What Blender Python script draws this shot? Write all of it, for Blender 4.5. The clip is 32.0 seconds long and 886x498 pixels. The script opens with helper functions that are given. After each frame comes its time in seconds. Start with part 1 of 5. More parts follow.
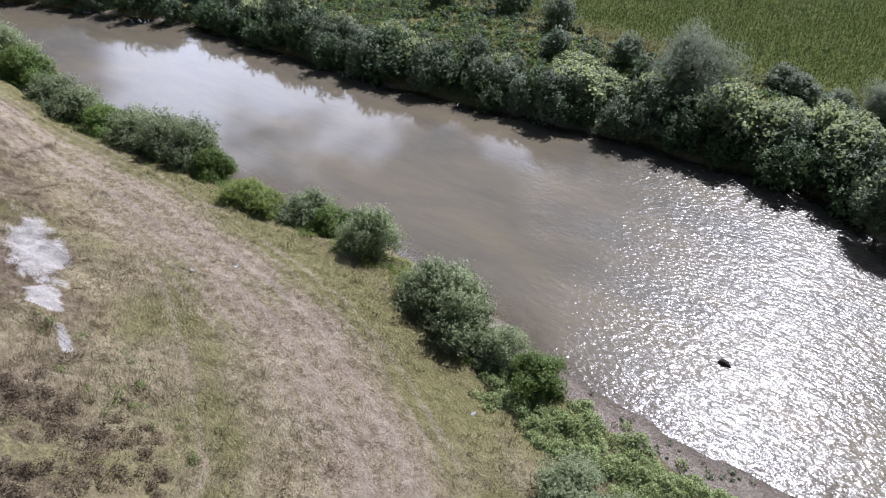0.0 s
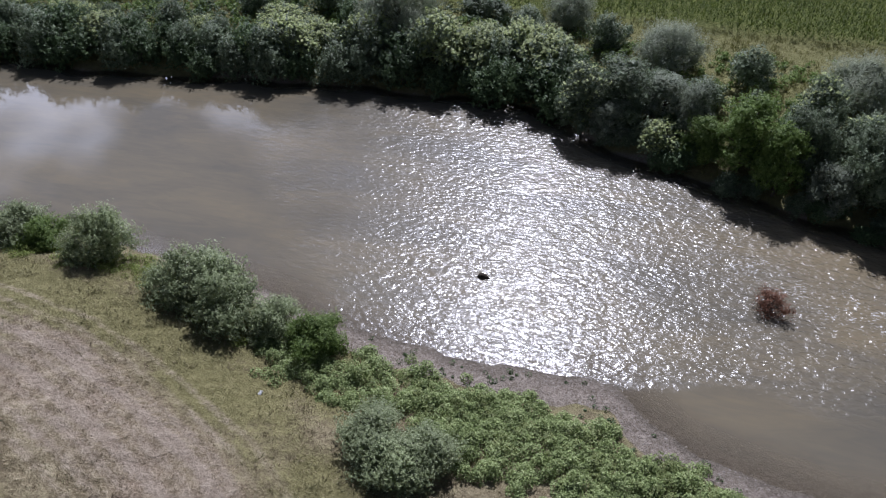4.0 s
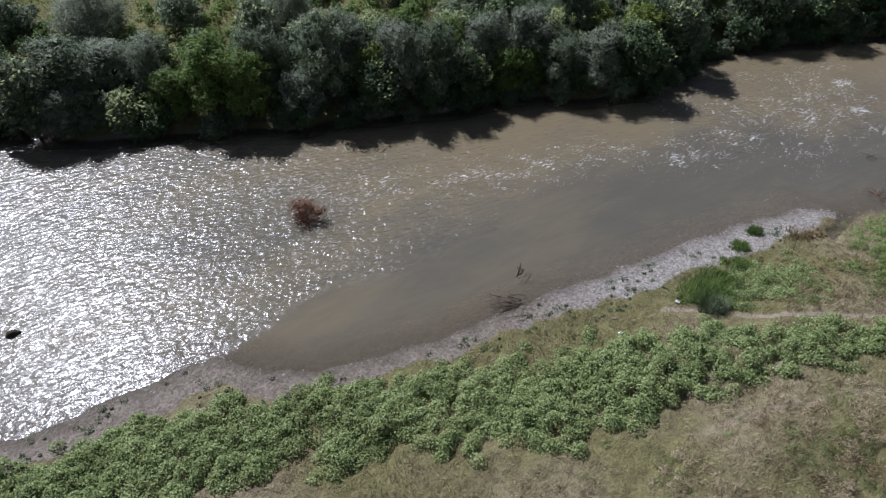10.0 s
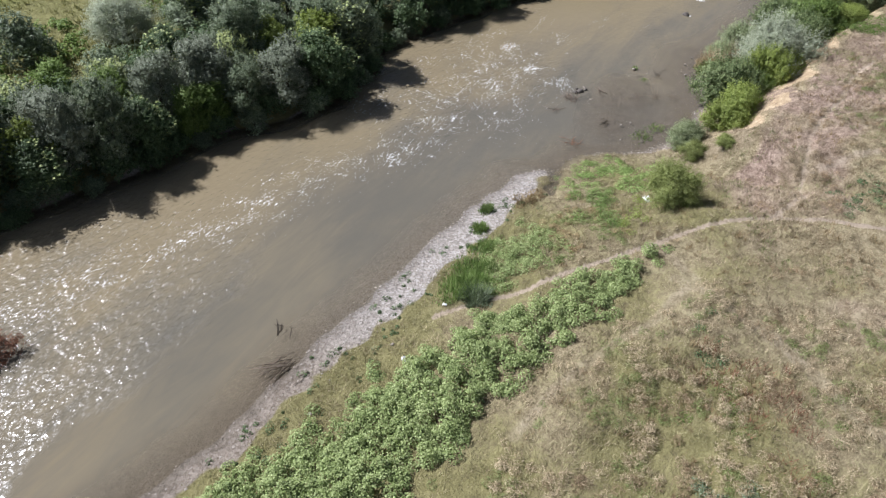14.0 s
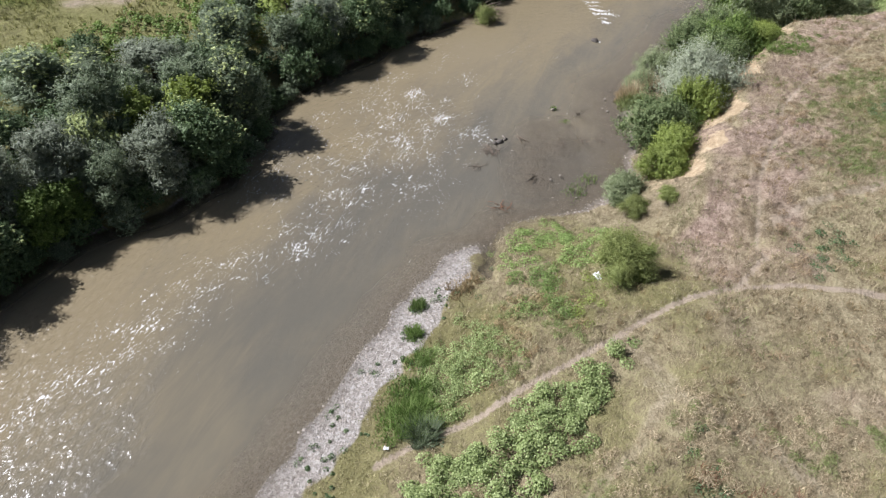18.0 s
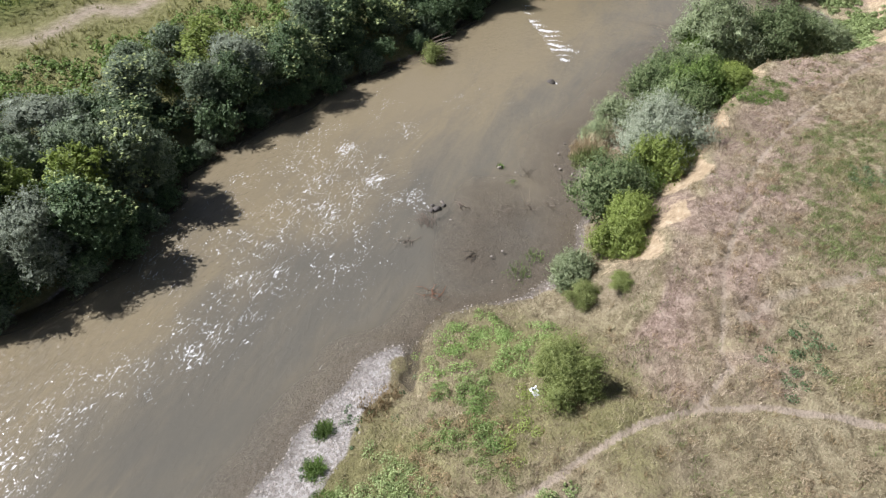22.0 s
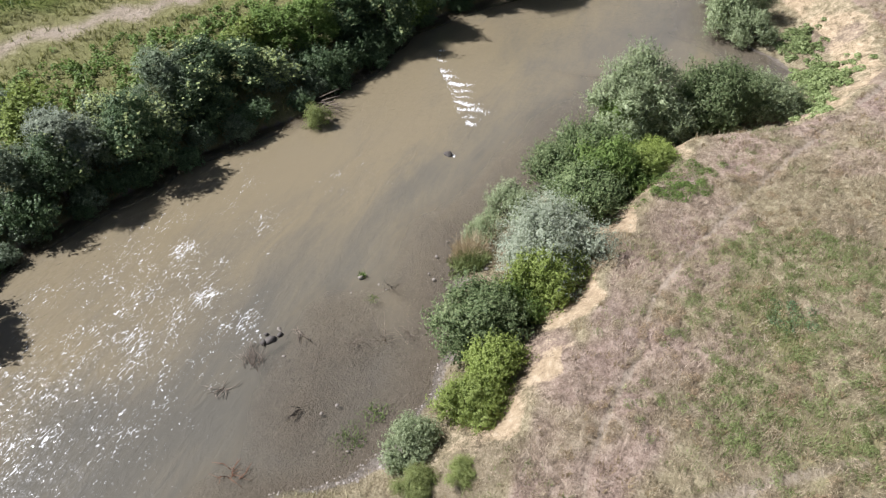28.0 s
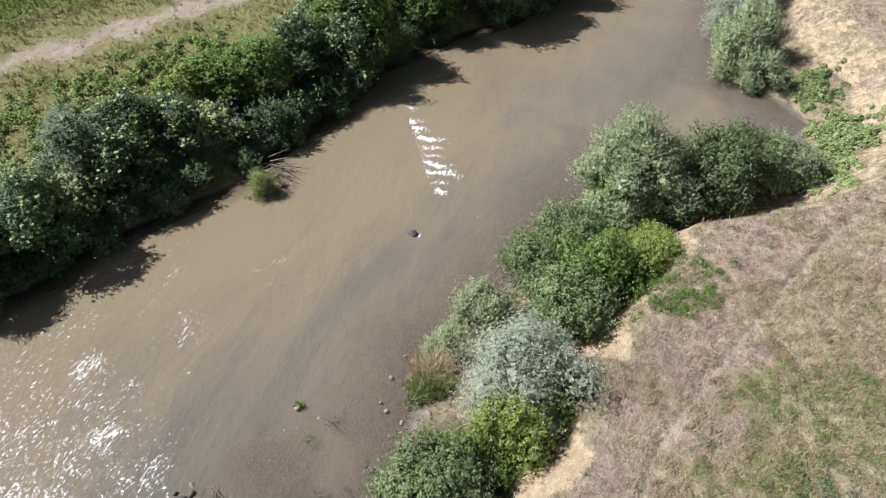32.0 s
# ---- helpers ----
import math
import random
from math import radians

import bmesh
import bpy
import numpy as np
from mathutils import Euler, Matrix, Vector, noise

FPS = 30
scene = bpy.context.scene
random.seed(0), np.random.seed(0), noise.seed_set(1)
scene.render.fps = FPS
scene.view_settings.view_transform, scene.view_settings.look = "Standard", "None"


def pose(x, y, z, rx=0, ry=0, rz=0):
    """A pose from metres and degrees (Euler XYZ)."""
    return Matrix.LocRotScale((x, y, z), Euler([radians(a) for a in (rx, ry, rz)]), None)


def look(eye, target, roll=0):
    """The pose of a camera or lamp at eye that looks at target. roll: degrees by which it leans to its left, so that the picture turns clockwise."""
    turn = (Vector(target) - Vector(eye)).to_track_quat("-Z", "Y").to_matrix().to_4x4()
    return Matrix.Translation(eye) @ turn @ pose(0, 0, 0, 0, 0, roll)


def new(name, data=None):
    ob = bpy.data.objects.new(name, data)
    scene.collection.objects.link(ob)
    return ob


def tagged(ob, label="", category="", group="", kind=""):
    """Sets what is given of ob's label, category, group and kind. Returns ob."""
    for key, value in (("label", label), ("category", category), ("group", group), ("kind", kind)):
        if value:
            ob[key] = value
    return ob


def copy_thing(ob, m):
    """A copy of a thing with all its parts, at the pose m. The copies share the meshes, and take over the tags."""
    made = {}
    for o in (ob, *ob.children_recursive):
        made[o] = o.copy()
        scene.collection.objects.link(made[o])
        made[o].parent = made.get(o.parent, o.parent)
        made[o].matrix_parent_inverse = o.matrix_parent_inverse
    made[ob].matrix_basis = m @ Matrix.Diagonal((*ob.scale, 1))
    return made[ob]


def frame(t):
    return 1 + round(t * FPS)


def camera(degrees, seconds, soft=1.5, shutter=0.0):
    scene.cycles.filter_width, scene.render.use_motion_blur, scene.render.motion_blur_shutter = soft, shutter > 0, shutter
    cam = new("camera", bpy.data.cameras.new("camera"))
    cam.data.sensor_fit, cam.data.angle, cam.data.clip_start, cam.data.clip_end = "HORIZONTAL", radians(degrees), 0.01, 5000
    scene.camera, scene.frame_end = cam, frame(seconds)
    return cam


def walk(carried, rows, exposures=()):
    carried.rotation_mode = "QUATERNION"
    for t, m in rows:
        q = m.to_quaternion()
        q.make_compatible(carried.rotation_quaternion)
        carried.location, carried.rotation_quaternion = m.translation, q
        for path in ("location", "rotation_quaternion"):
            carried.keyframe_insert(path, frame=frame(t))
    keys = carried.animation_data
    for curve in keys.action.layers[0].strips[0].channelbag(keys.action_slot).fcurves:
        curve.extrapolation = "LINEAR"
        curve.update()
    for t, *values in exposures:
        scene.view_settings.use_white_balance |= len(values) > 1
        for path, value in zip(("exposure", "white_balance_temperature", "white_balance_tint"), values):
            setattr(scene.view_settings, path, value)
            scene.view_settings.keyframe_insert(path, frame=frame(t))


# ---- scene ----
cam = camera(64.5, 32.0, soft=1.15)
PATH = [
    (0, (-0.263, -1.472, 24.463), (-22.915, 26.562, 0.5), -0.03),
    (0.5, (-0.209, -1.452, 24.440), (-21.042, 26.599, 0.5), -0.08),
    (1, (-0.180, -1.409, 24.421), (-19.237, 26.592, 0.5), -0.13),
    (1.5, (-0.154, -1.310, 24.390), (-17.566, 26.748, 0.5), -0.07),
    (2, (-0.128, -1.158, 24.342), (-15.742, 27.172, 0.5), -0.31),
    (2.5, (-0.103, -1.032, 24.295), (-13.951, 27.786, 0.5), -0.34),
    (3, (-0.080, -0.993, 24.271), (-12.252, 28.488, 0.5), -0.12),
    (3.5, (-0.066, -1.019, 24.274), (-10.450, 29.111, 0.5), -0.07),
    (5.5, (-0.027, -0.817, 24.182), (-1.797, 27.163, 0.5), 0.40),
    (6, (-0.055, -0.786, 24.145), (0.044, 26.634, 0.5), 0.45),
    (6.5, (-0.018, -0.834, 24.078), (1.704, 26.243, 0.5), 0.60),
    (7, (0.087, -0.899, 23.999), (3.364, 25.981, 0.5), 0.21),
    (7.5, (0.157, -0.910, 23.941), (5.043, 25.756, 0.5), 0.15),
    (8, (0.163, -0.868, 23.905), (6.774, 25.417, 0.5), 0.14),
    (8.5, (0.157, -0.808, 23.870), (8.577, 24.933, 0.5), 0.11),
    (9, (0.154, -0.746, 23.834), (10.369, 24.301, 0.5), 0.05),
    (9.5, (0.157, -0.692, 23.801), (12.127, 23.548, 0.5), 0.04),
    (10, (0.198, -0.652, 23.773), (13.835, 22.693, 0.5), 0.03),
    (10.5, (0.280, -0.608, 23.723), (15.446, 21.667, 0.5), -0.22),
    (11, (0.348, -0.511, 23.637), (17.050, 20.530, 0.5), -0.31),
    (11.5, (0.407, -0.310, 23.569), (18.432, 19.546, 0.5), -0.24),
    (12, (0.525, -0.001, 23.554), (19.617, 18.792, 0.5), -0.17),
    (12.5, (0.751, 0.385, 23.563), (20.832, 18.107, 0.5), -0.14),
    (13, (1.086, 0.836, 23.567), (22.090, 17.426, 0.5), -0.22),
    (13.5, (1.516, 1.357, 23.568), (23.360, 16.733, 0.5), -0.18),
    (14, (2.034, 1.932, 23.579), (24.683, 16.025, 0.5), -0.14),
    (14.5, (2.618, 2.515, 23.606), (25.983, 15.405, 0.5), -0.15),
    (16.5, (5.506, 4.870, 23.660), (29.748, 16.233, 0.5), 0.11),
    (17, (6.386, 5.346, 23.637), (30.961, 15.889, 0.5), 0.06),
    (17.5, (7.246, 5.810, 23.593), (32.087, 15.833, 0.5), 0.10),
    (18, (8.101, 6.195, 23.572), (32.937, 16.250, 0.5), 0.01),
    (18.5, (8.996, 6.456, 23.595), (33.886, 16.503, 0.5), -0.03),
    (19, (9.923, 6.599, 23.637), (34.864, 16.573, 0.5), -0.02),
    (19.5, (10.844, 6.637, 23.658), (35.976, 16.249, 0.5), 0.08),
    (20, (11.745, 6.572, 23.645), (36.937, 16.126, 0.5), 0.05),
    (20.5, (12.635, 6.429, 23.610), (37.850, 16.012, 0.5), 0.08),
    (21, (13.538, 6.240, 23.588), (38.754, 15.814, 0.5), 0.09),
    (21.5, (14.483, 6.005, 23.611), (39.714, 15.578, 0.5), 0.06),
    (22, (15.469, 5.723, 23.665), (40.701, 15.315, 0.5), 0.09),
    (22.5, (16.473, 5.388, 23.692), (41.672, 15.019, 0.5), 0.03),
    (23, (17.473, 5.003, 23.689), (42.607, 14.677, 0.5), -0.10),
    (23.5, (18.446, 4.591, 23.695), (43.566, 14.304, 0.5), -0.19),
    (24, (19.401, 4.179, 23.714), (44.509, 13.928, 0.5), -0.24),
    (24.5, (20.363, 3.781, 23.738), (45.464, 13.542, 0.5), -0.32),
    (25, (21.330, 3.396, 23.774), (46.406, 13.171, 0.5), -0.28),
    (25.5, (22.301, 3.035, 23.829), (47.392, 12.811, 0.5), -0.25),
    (27.5, (26.421, 2.227, 23.957), (51.354, 11.865, 0.5), -0.15),
    (28, (27.441, 2.194, 24.022), (52.340, 11.795, 0.5), -0.12),
    (28.5, (28.480, 2.229, 24.065), (53.343, 11.786, 0.5), -0.05),
    (29, (29.539, 2.323, 24.099), (54.343, 11.851, 0.5), -0.02),
    (29.5, (30.591, 2.476, 24.133), (55.324, 11.937, 0.5), -0.02),
    (30, (31.615, 2.682, 24.161), (56.272, 12.076, 0.5), 0.15),
    (30.5, (32.624, 2.925, 24.179), (57.223, 12.229, 0.5), 0.19),
    (31, (33.643, 3.189, 24.181), (58.145, 12.436, 0.5), 0.25),
    (31.5, (34.691, 3.441, 24.177), (59.078, 12.627, 0.5), 0.29),
    (32, (35.781, 3.634, 24.192), (60.056, 12.722, 0.5), 0.39),
]
walk(cam, [(t, look(eye, aim, roll)) for t, eye, aim, roll in PATH], exposures=[(0.0, 0.45, 5650, 19), (3.0, 0.25, 5570, 20), (6.0, -0.18, 5550, 20), (9.0, -0.2, 5530, 17), (11.0, 0.40, 5650, 16),
                (13.0, 0.72, 5800, 15), (17.0, 0.72, 5940, 15), (32.0, 0.8, 5890, 15)])

# ---- world, sun ----
SUN_AZ = 7.0      # degrees to the left of +y
SUN_EL = 48.0
world = bpy.data.worlds.new("sky")
scene.world = world
world.use_nodes = True
wn = world.node_tree
wn.nodes.clear()
w_out = wn.nodes.new("ShaderNodeOutputWorld")
w_bg = wn.nodes.new("ShaderNodeBackground")
w_sky = wn.nodes.new("ShaderNodeTexSky")
w_sky.sky_type = 'NISHITA'
w_sky.sun_disc = False
w_sky.sun_elevation = radians(SUN_EL)
w_sky.sun_rotation = radians(-SUN_AZ)
w_bg.inputs["Strength"].default_value = 0.019
w_tc = wn.nodes.new("ShaderNodeTexCoord")
w_map = wn.nodes.new("ShaderNodeMapping")
w_map.inputs["Scale"].default_value = (1.0, 1.0, 2.4)
w_map.inputs["Location"].default_value = (0.35, 0.1, 0.0)
w_noise = wn.nodes.new("ShaderNodeTexNoise")
w_noise.inputs["Scale"].default_value = 3.0
w_noise.inputs["Detail"].default_value = 7.0
w_noise.inputs["Roughness"].default_value = 0.55
w_ramp = wn.nodes.new("ShaderNodeValToRGB")
w_ramp.color_ramp.elements[0].position = 0.44
w_ramp.color_ramp.elements[1].position = 0.54
w_ramp.color_ramp.elements[0].color = (0.14, 0.14, 0.14, 1)
w_mix = wn.nodes.new("ShaderNodeMixRGB")
w_glow = wn.nodes.new("ShaderNodeVectorMath")
w_glow.operation = 'DOT_PRODUCT'
w_glow.inputs[1].default_value = (-0.55, 0.72, 0.42)
w_near = wn.nodes.new("ShaderNodeMapRange")
w_near.interpolation_type = 'SMOOTHSTEP'
w_near.inputs["From Min"].default_value = 0.82
w_near.inputs["From Max"].default_value = 0.94
w_cloud = wn.nodes.new("ShaderNodeMixRGB")
w_cloud.inputs["Color1"].default_value = (8.0, 8.8, 10.4, 1)
w_cloud.inputs["Color2"].default_value = (125.0, 129.0, 138.0, 1)
wn.links.new(w_tc.outputs["Generated"], w_map.inputs["Vector"])
wn.links.new(w_map.outputs["Vector"], w_noise.inputs["Vector"])
wn.links.new(w_noise.outputs["Fac"], w_ramp.inputs["Fac"])
w_sep = wn.nodes.new("ShaderNodeSeparateXYZ")
w_band = wn.nodes.new("ShaderNodeMapRange")
w_band.interpolation_type = 'SMOOTHSTEP'
w_band.inputs["From Min"].default_value = 0.8
w_band.inputs["From Max"].default_value = 0.5
w_mul = wn.nodes.new("ShaderNodeMath")
w_mul.operation = 'MULTIPLY'
wn.links.new(w_tc.outputs["Generated"], w_sep.inputs[0])
wn.links.new(w_sep.outputs["Z"], w_band.inputs["Value"])
wn.links.new(w_ramp.outputs["Color"], w_mul.inputs[0])
wn.links.new(w_band.outputs["Result"], w_mul.inputs[1])
wn.links.new(w_mul.outputs[0], w_mix.inputs["Fac"])
wn.links.new(w_tc.outputs["Generated"], w_glow.inputs[0])
wn.links.new(w_glow.outputs["Value"], w_near.inputs["Value"])
wn.links.new(w_near.outputs["Result"], w_cloud.inputs["Fac"])
wn.links.new(w_cloud.outputs["Color"], w_mix.inputs["Color2"])
wn.links.new(w_sky.outputs["Color"], w_mix.inputs["Color1"])
wn.links.new(w_mix.outputs["Color"], w_bg.inputs["Color"])
wn.links.new(w_bg.outputs["Background"], w_out.inputs["Surface"])

sun = new("sun", bpy.data.lights.new("sun", 'SUN'))
sun.data.energy = 5.0
sun.data.angle = radians(0.53)
sun.data.color = (1.0, 0.975, 0.94)
sun_dir = Vector((-math.sin(radians(SUN_AZ)) * math.cos(radians(SUN_EL)),
                  math.cos(radians(SUN_AZ)) * math.cos(radians(SUN_EL)), math.sin(radians(SUN_EL))))
sun.matrix_world = look((0, 0, 120), Vector((0, 0, 120)) - sun_dir)


# ---- material kit ----
class Mat:
    """A small builder for node materials."""

    def __init__(self, name, rough=0.8, spec=0.3):
        self.m = bpy.data.materials.new(name)
        self.m.use_nodes = True
        self.t = self.m.node_tree
        self.b = self.t.nodes["Principled BSDF"]
        self.out = self.t.nodes["Material Output"]
        self.b.inputs["Roughness"].default_value = rough
        self.b.inputs["Specular IOR Level"].default_value = spec

    def node(self, kind, **sets):
        n = self.t.nodes.new(kind)
        for k, v in sets.items():
            if k == "op":
                n.operation = v
            elif k == "blend":
                n.blend_type = v
            elif k == "attr":
                n.attribute_name = v
        return n

    def put(self, sock, v):
        if hasattr(v, "is_output"):
            self.t.links.new(v, sock)
        elif isinstance(v, (tuple, list)) and len(v) == 3 and sock.type == 'RGBA':
            sock.default_value = (*v, 1)
        else:
            sock.default_value = v

    def coord(self):
        return self.node("ShaderNodeNewGeometry").outputs["Position"]

    def noise(self, scale, detail=4.0, rough=0.55, vec=None, stretch=None, dist=0.0):
        n = self.node("ShaderNodeTexNoise")
        n.inputs["Scale"].default_value = scale
        n.inputs["Detail"].default_value = detail
        n.inputs["Roughness"].default_value = rough
        n.inputs["Distortion"].default_value = dist
        v = vec if vec is not None else self.coord()
        if stretch:
            mp = self.node("ShaderNodeMapping")
            mp.inputs["Scale"].default_value = stretch[:3]
            if len(stretch) > 3:
                mp.inputs["Rotation"].default_value = (0, 0, radians(stretch[3]))
            self.t.links.new(v, mp.inputs["Vector"])
            v = mp.outputs["Vector"]
        self.t.links.new(v, n.inputs["Vector"])
        return n.outputs["Fac"]

    def attr(self, name):
        return self.node("ShaderNodeAttribute", attr=name).outputs["Fac"]

    def math(self, op, a, b=0.0, c=0.0):
        n = self.node("ShaderNodeMath", op=op)
        for i, v in enumerate((a, b, c)):
            self.put(n.inputs[i], v)
        return n.outputs[0]

    def step(self, v, lo, hi):
        n = self.node("ShaderNodeMapRange")
        n.interpolation_type = 'SMOOTHSTEP'
        self.put(n.inputs["Value"], v)
        self.put(n.inputs["From Min"], lo)
        self.put(n.inputs["From Max"], hi)
        return n.outputs["Result"]

    def mix(self, fac, a, b, blend='MIX'):
        n = self.node("ShaderNodeMixRGB", blend=blend)
        self.put(n.inputs["Fac"], fac)
        self.put(n.inputs["Color1"], a)
        self.put(n.inputs["Color2"], b)
        return n.outputs["Color"]

    def ramp(self, fac, *stops):
        n = self.node("ShaderNodeValToRGB")
        e = n.color_ramp.elements
        while len(e) < len(stops):
            e.new(0.5)
        for el, (p, c) in zip(e, stops):
            el.position, el.color = p, (*c, 1)
        self.put(n.inputs["Fac"], fac)
        return n.outputs["Color"]

    def bump(self, height, strength=0.5, distance=0.1):
        n = self.node("ShaderNodeBump")
        n.inputs["Distance"].default_value = distance
        self.put(n.inputs["Strength"], strength)
        self.put(n.inputs["Height"], height)
        return n.outputs["Normal"]

    def color(self, c):
        self.put(self.b.inputs["Base Color"], c)
        return self

    def normal(self, n):
        self.put(self.b.inputs["Normal"], n)
        return self


def leaf_material(name, dark, mid, light, gloss=0.45, through_light=0.35):
    """Leaves: hue varies leaf by leaf and tree by tree; some light comes through."""
    k = Mat(name, gloss + 0.1, 0.17)
    geo = k.node("ShaderNodeNewGeometry")
    isl = geo.outputs["Random Per Island"]
    big = k.noise(0.9, 2.0)
    f = k.math('ADD', k.math('MULTIPLY', isl, 0.65), k.math('MULTIPLY', big, 0.45))
    col = k.ramp(f, (0.12, dark), (0.52, mid), (0.95, light))
    oi = k.node("ShaderNodeObjectInfo").outputs["Random"]
    hsv = k.node("ShaderNodeHueSaturation")
    k.put(hsv.inputs["Value"], k.math('ADD', k.math('MULTIPLY', oi, 0.35), 0.82))
    k.put(hsv.inputs["Color"], col)
    k.color(hsv.outputs["Color"])
    tr = k.node("ShaderNodeBsdfTranslucent")
    k.put(tr.inputs["Color"], hsv.outputs["Color"])
    ms = k.node("ShaderNodeMixShader")
    ms.inputs[0].default_value = through_light
    k.t.links.new(k.b.outputs[0], ms.inputs[1])
    k.t.links.new(tr.outputs[0], ms.inputs[2])
    k.t.links.new(ms.outputs[0], k.out.inputs["Surface"])
    return k.m


M_SILVER = leaf_material("silver_willow_leaf", (0.105, 0.125, 0.08), (0.215, 0.245, 0.162), (0.385, 0.415, 0.305), 0.45, 0.24)
M_WILLOW = leaf_material("willow_leaf", (0.068, 0.096, 0.048), (0.158, 0.20, 0.109), (0.325, 0.37, 0.238), 0.42, 0.22)
M_WHITE = leaf_material("white_willow_leaf", (0.25, 0.28, 0.185), (0.385, 0.42, 0.295), (0.52, 0.55, 0.41), 0.55, 0.4)
M_SALLOW = leaf_material("sallow_leaf", (0.12, 0.15, 0.068), (0.255, 0.30, 0.15), (0.45, 0.495, 0.285), 0.45, 0.33)
M_SAGE = leaf_material("sage_leaf", (0.065, 0.095, 0.032), (0.148, 0.196, 0.077), (0.30, 0.345, 0.16), 0.45, 0.3)
M_GREEN = leaf_material("green_leaf", (0.075, 0.12, 0.025), (0.16, 0.235, 0.055), (0.30, 0.38, 0.12), 0.45, 0.4)
M_LIME = leaf_material("lime_leaf", (0.11, 0.14, 0.03), (0.23, 0.285, 0.06), (0.38, 0.44, 0.14), 0.45, 0.35)
M_DARKLEAF = leaf_material("dark_leaf", (0.04, 0.065, 0.026), (0.095, 0.145, 0.06), (0.22, 0.285, 0.14), 0.4, 0.26)
M_OLIVE = leaf_material("olive_leaf", (0.085, 0.11, 0.03), (0.18, 0.215, 0.07), (0.33, 0.36, 0.15), 0.45, 0.22)
M_RUSSET = leaf_material("russet_blade", (0.12, 0.082, 0.048), (0.265, 0.19, 0.112), (0.45, 0.345, 0.21), 0.7, 0.2)
M_BROWN = leaf_material("brown_herb", (0.06, 0.043, 0.028), (0.135, 0.10, 0.064), (0.27, 0.21, 0.13), 0.7, 0.2)
M_FRESH = leaf_material("fresh_leaf", (0.10, 0.155, 0.04), (0.215, 0.305, 0.085), (0.38, 0.46, 0.18), 0.45, 0.3)
M_BUSH = leaf_material("bush_leaf", (0.085, 0.108, 0.026), (0.185, 0.215, 0.06), (0.35, 0.38, 0.15), 0.5, 0.3)
M_MEADOW = leaf_material("meadow_blade", (0.09, 0.10, 0.028), (0.215, 0.215, 0.07), (0.40, 0.37, 0.15), 0.6, 0.25)
M_VINE = leaf_material("vine_leaf", (0.22, 0.26, 0.085), (0.40, 0.455, 0.18), (0.58, 0.625, 0.32), 0.5, 0.25)
M_BROAD = leaf_material("broad_leaf", (0.095, 0.13, 0.042), (0.235, 0.295, 0.102), (0.43, 0.49, 0.225), 0.45, 0.25)
M_REED = leaf_material("reed_blade", (0.06, 0.10, 0.025), (0.145, 0.215, 0.055), (0.27, 0.34, 0.12), 0.5)
M_STRAW = leaf_material("straw_blade", (0.2, 0.15, 0.09), (0.37, 0.295, 0.18), (0.56, 0.47, 0.31), 0.7, 0.2)
M_CORN = leaf_material("corn_blade", (0.03, 0.05, 0.008), (0.076, 0.11, 0.016), (0.165, 0.2, 0.035), 0.5, 0.3)
M_RED = leaf_material("rust_twig", (0.09, 0.04, 0.025), (0.18, 0.085, 0.05), (0.28, 0.15, 0.09), 0.7, 0.1)
M_WITHER = leaf_material("withered_herb", (0.14, 0.10, 0.05), (0.26, 0.19, 0.10), (0.38, 0.30, 0.16), 0.7, 0.2)


def grass_material():
    k = Mat("grass_blade", 0.65, 0.25)
    isl = k.node("ShaderNodeNewGeometry").outputs["Random Per Island"]
    g = k.attr("green")
    f = k.math('ADD', k.math('MULTIPLY', isl, 0.25), k.math('ADD', k.math('MULTIPLY', k.attr("tone"), 0.35), k.math('MULTIPLY', k.math('SUBTRACT', k.noise(1.5, 5.0, 0.65, stretch=(0.8, 1.3, 1.0, 30), dist=0.8), 0.34), 1.5)))
    dry = k.ramp(f, (0.12, (0.075, 0.057, 0.033)), (0.5, (0.26, 0.205, 0.12)), (0.95, (0.53, 0.445, 0.285)))
    grn = k.ramp(f, (0.1, (0.085, 0.088, 0.03)), (0.5, (0.215, 0.2, 0.085)), (0.95, (0.40, 0.37, 0.18)))
    mauve = k.ramp(f, (0.1, (0.06, 0.044, 0.03)), (0.5, (0.185, 0.14, 0.092)), (0.95, (0.40, 0.33, 0.225)))
    dry = k.mix(k.attr("heath"), dry, mauve)
    rose = k.ramp(f, (0.1, (0.095, 0.068, 0.052)), (0.5, (0.30, 0.218, 0.164)), (0.95, (0.55, 0.435, 0.34)))
    dry = k.mix(k.attr("rose"), dry, rose)
    k.color(k.mix(g, dry, grn))
    return k.m


M_GRASS = grass_material()


def bark_material(name, a, b):
    k = Mat(name, 0.9, 0.2)
    n = k.noise(9.0, 5.0, 0.6, stretch=(1, 1, 0.25))
    k.color(k.ramp(n, (0.3, a), (0.7, b)))
    k.normal(k.bump(n, 0.6, 0.03))
    return k.m


M_BARK = bark_material("bark", (0.05, 0.04, 0.03), (0.16, 0.13, 0.10))
M_DRIFT = bark_material("driftwood", (0.10, 0.075, 0.055), (0.27, 0.22, 0.17))
M_WETWOOD = bark_material("wet_wood", (0.02, 0.016, 0.012), (0.07, 0.055, 0.04))


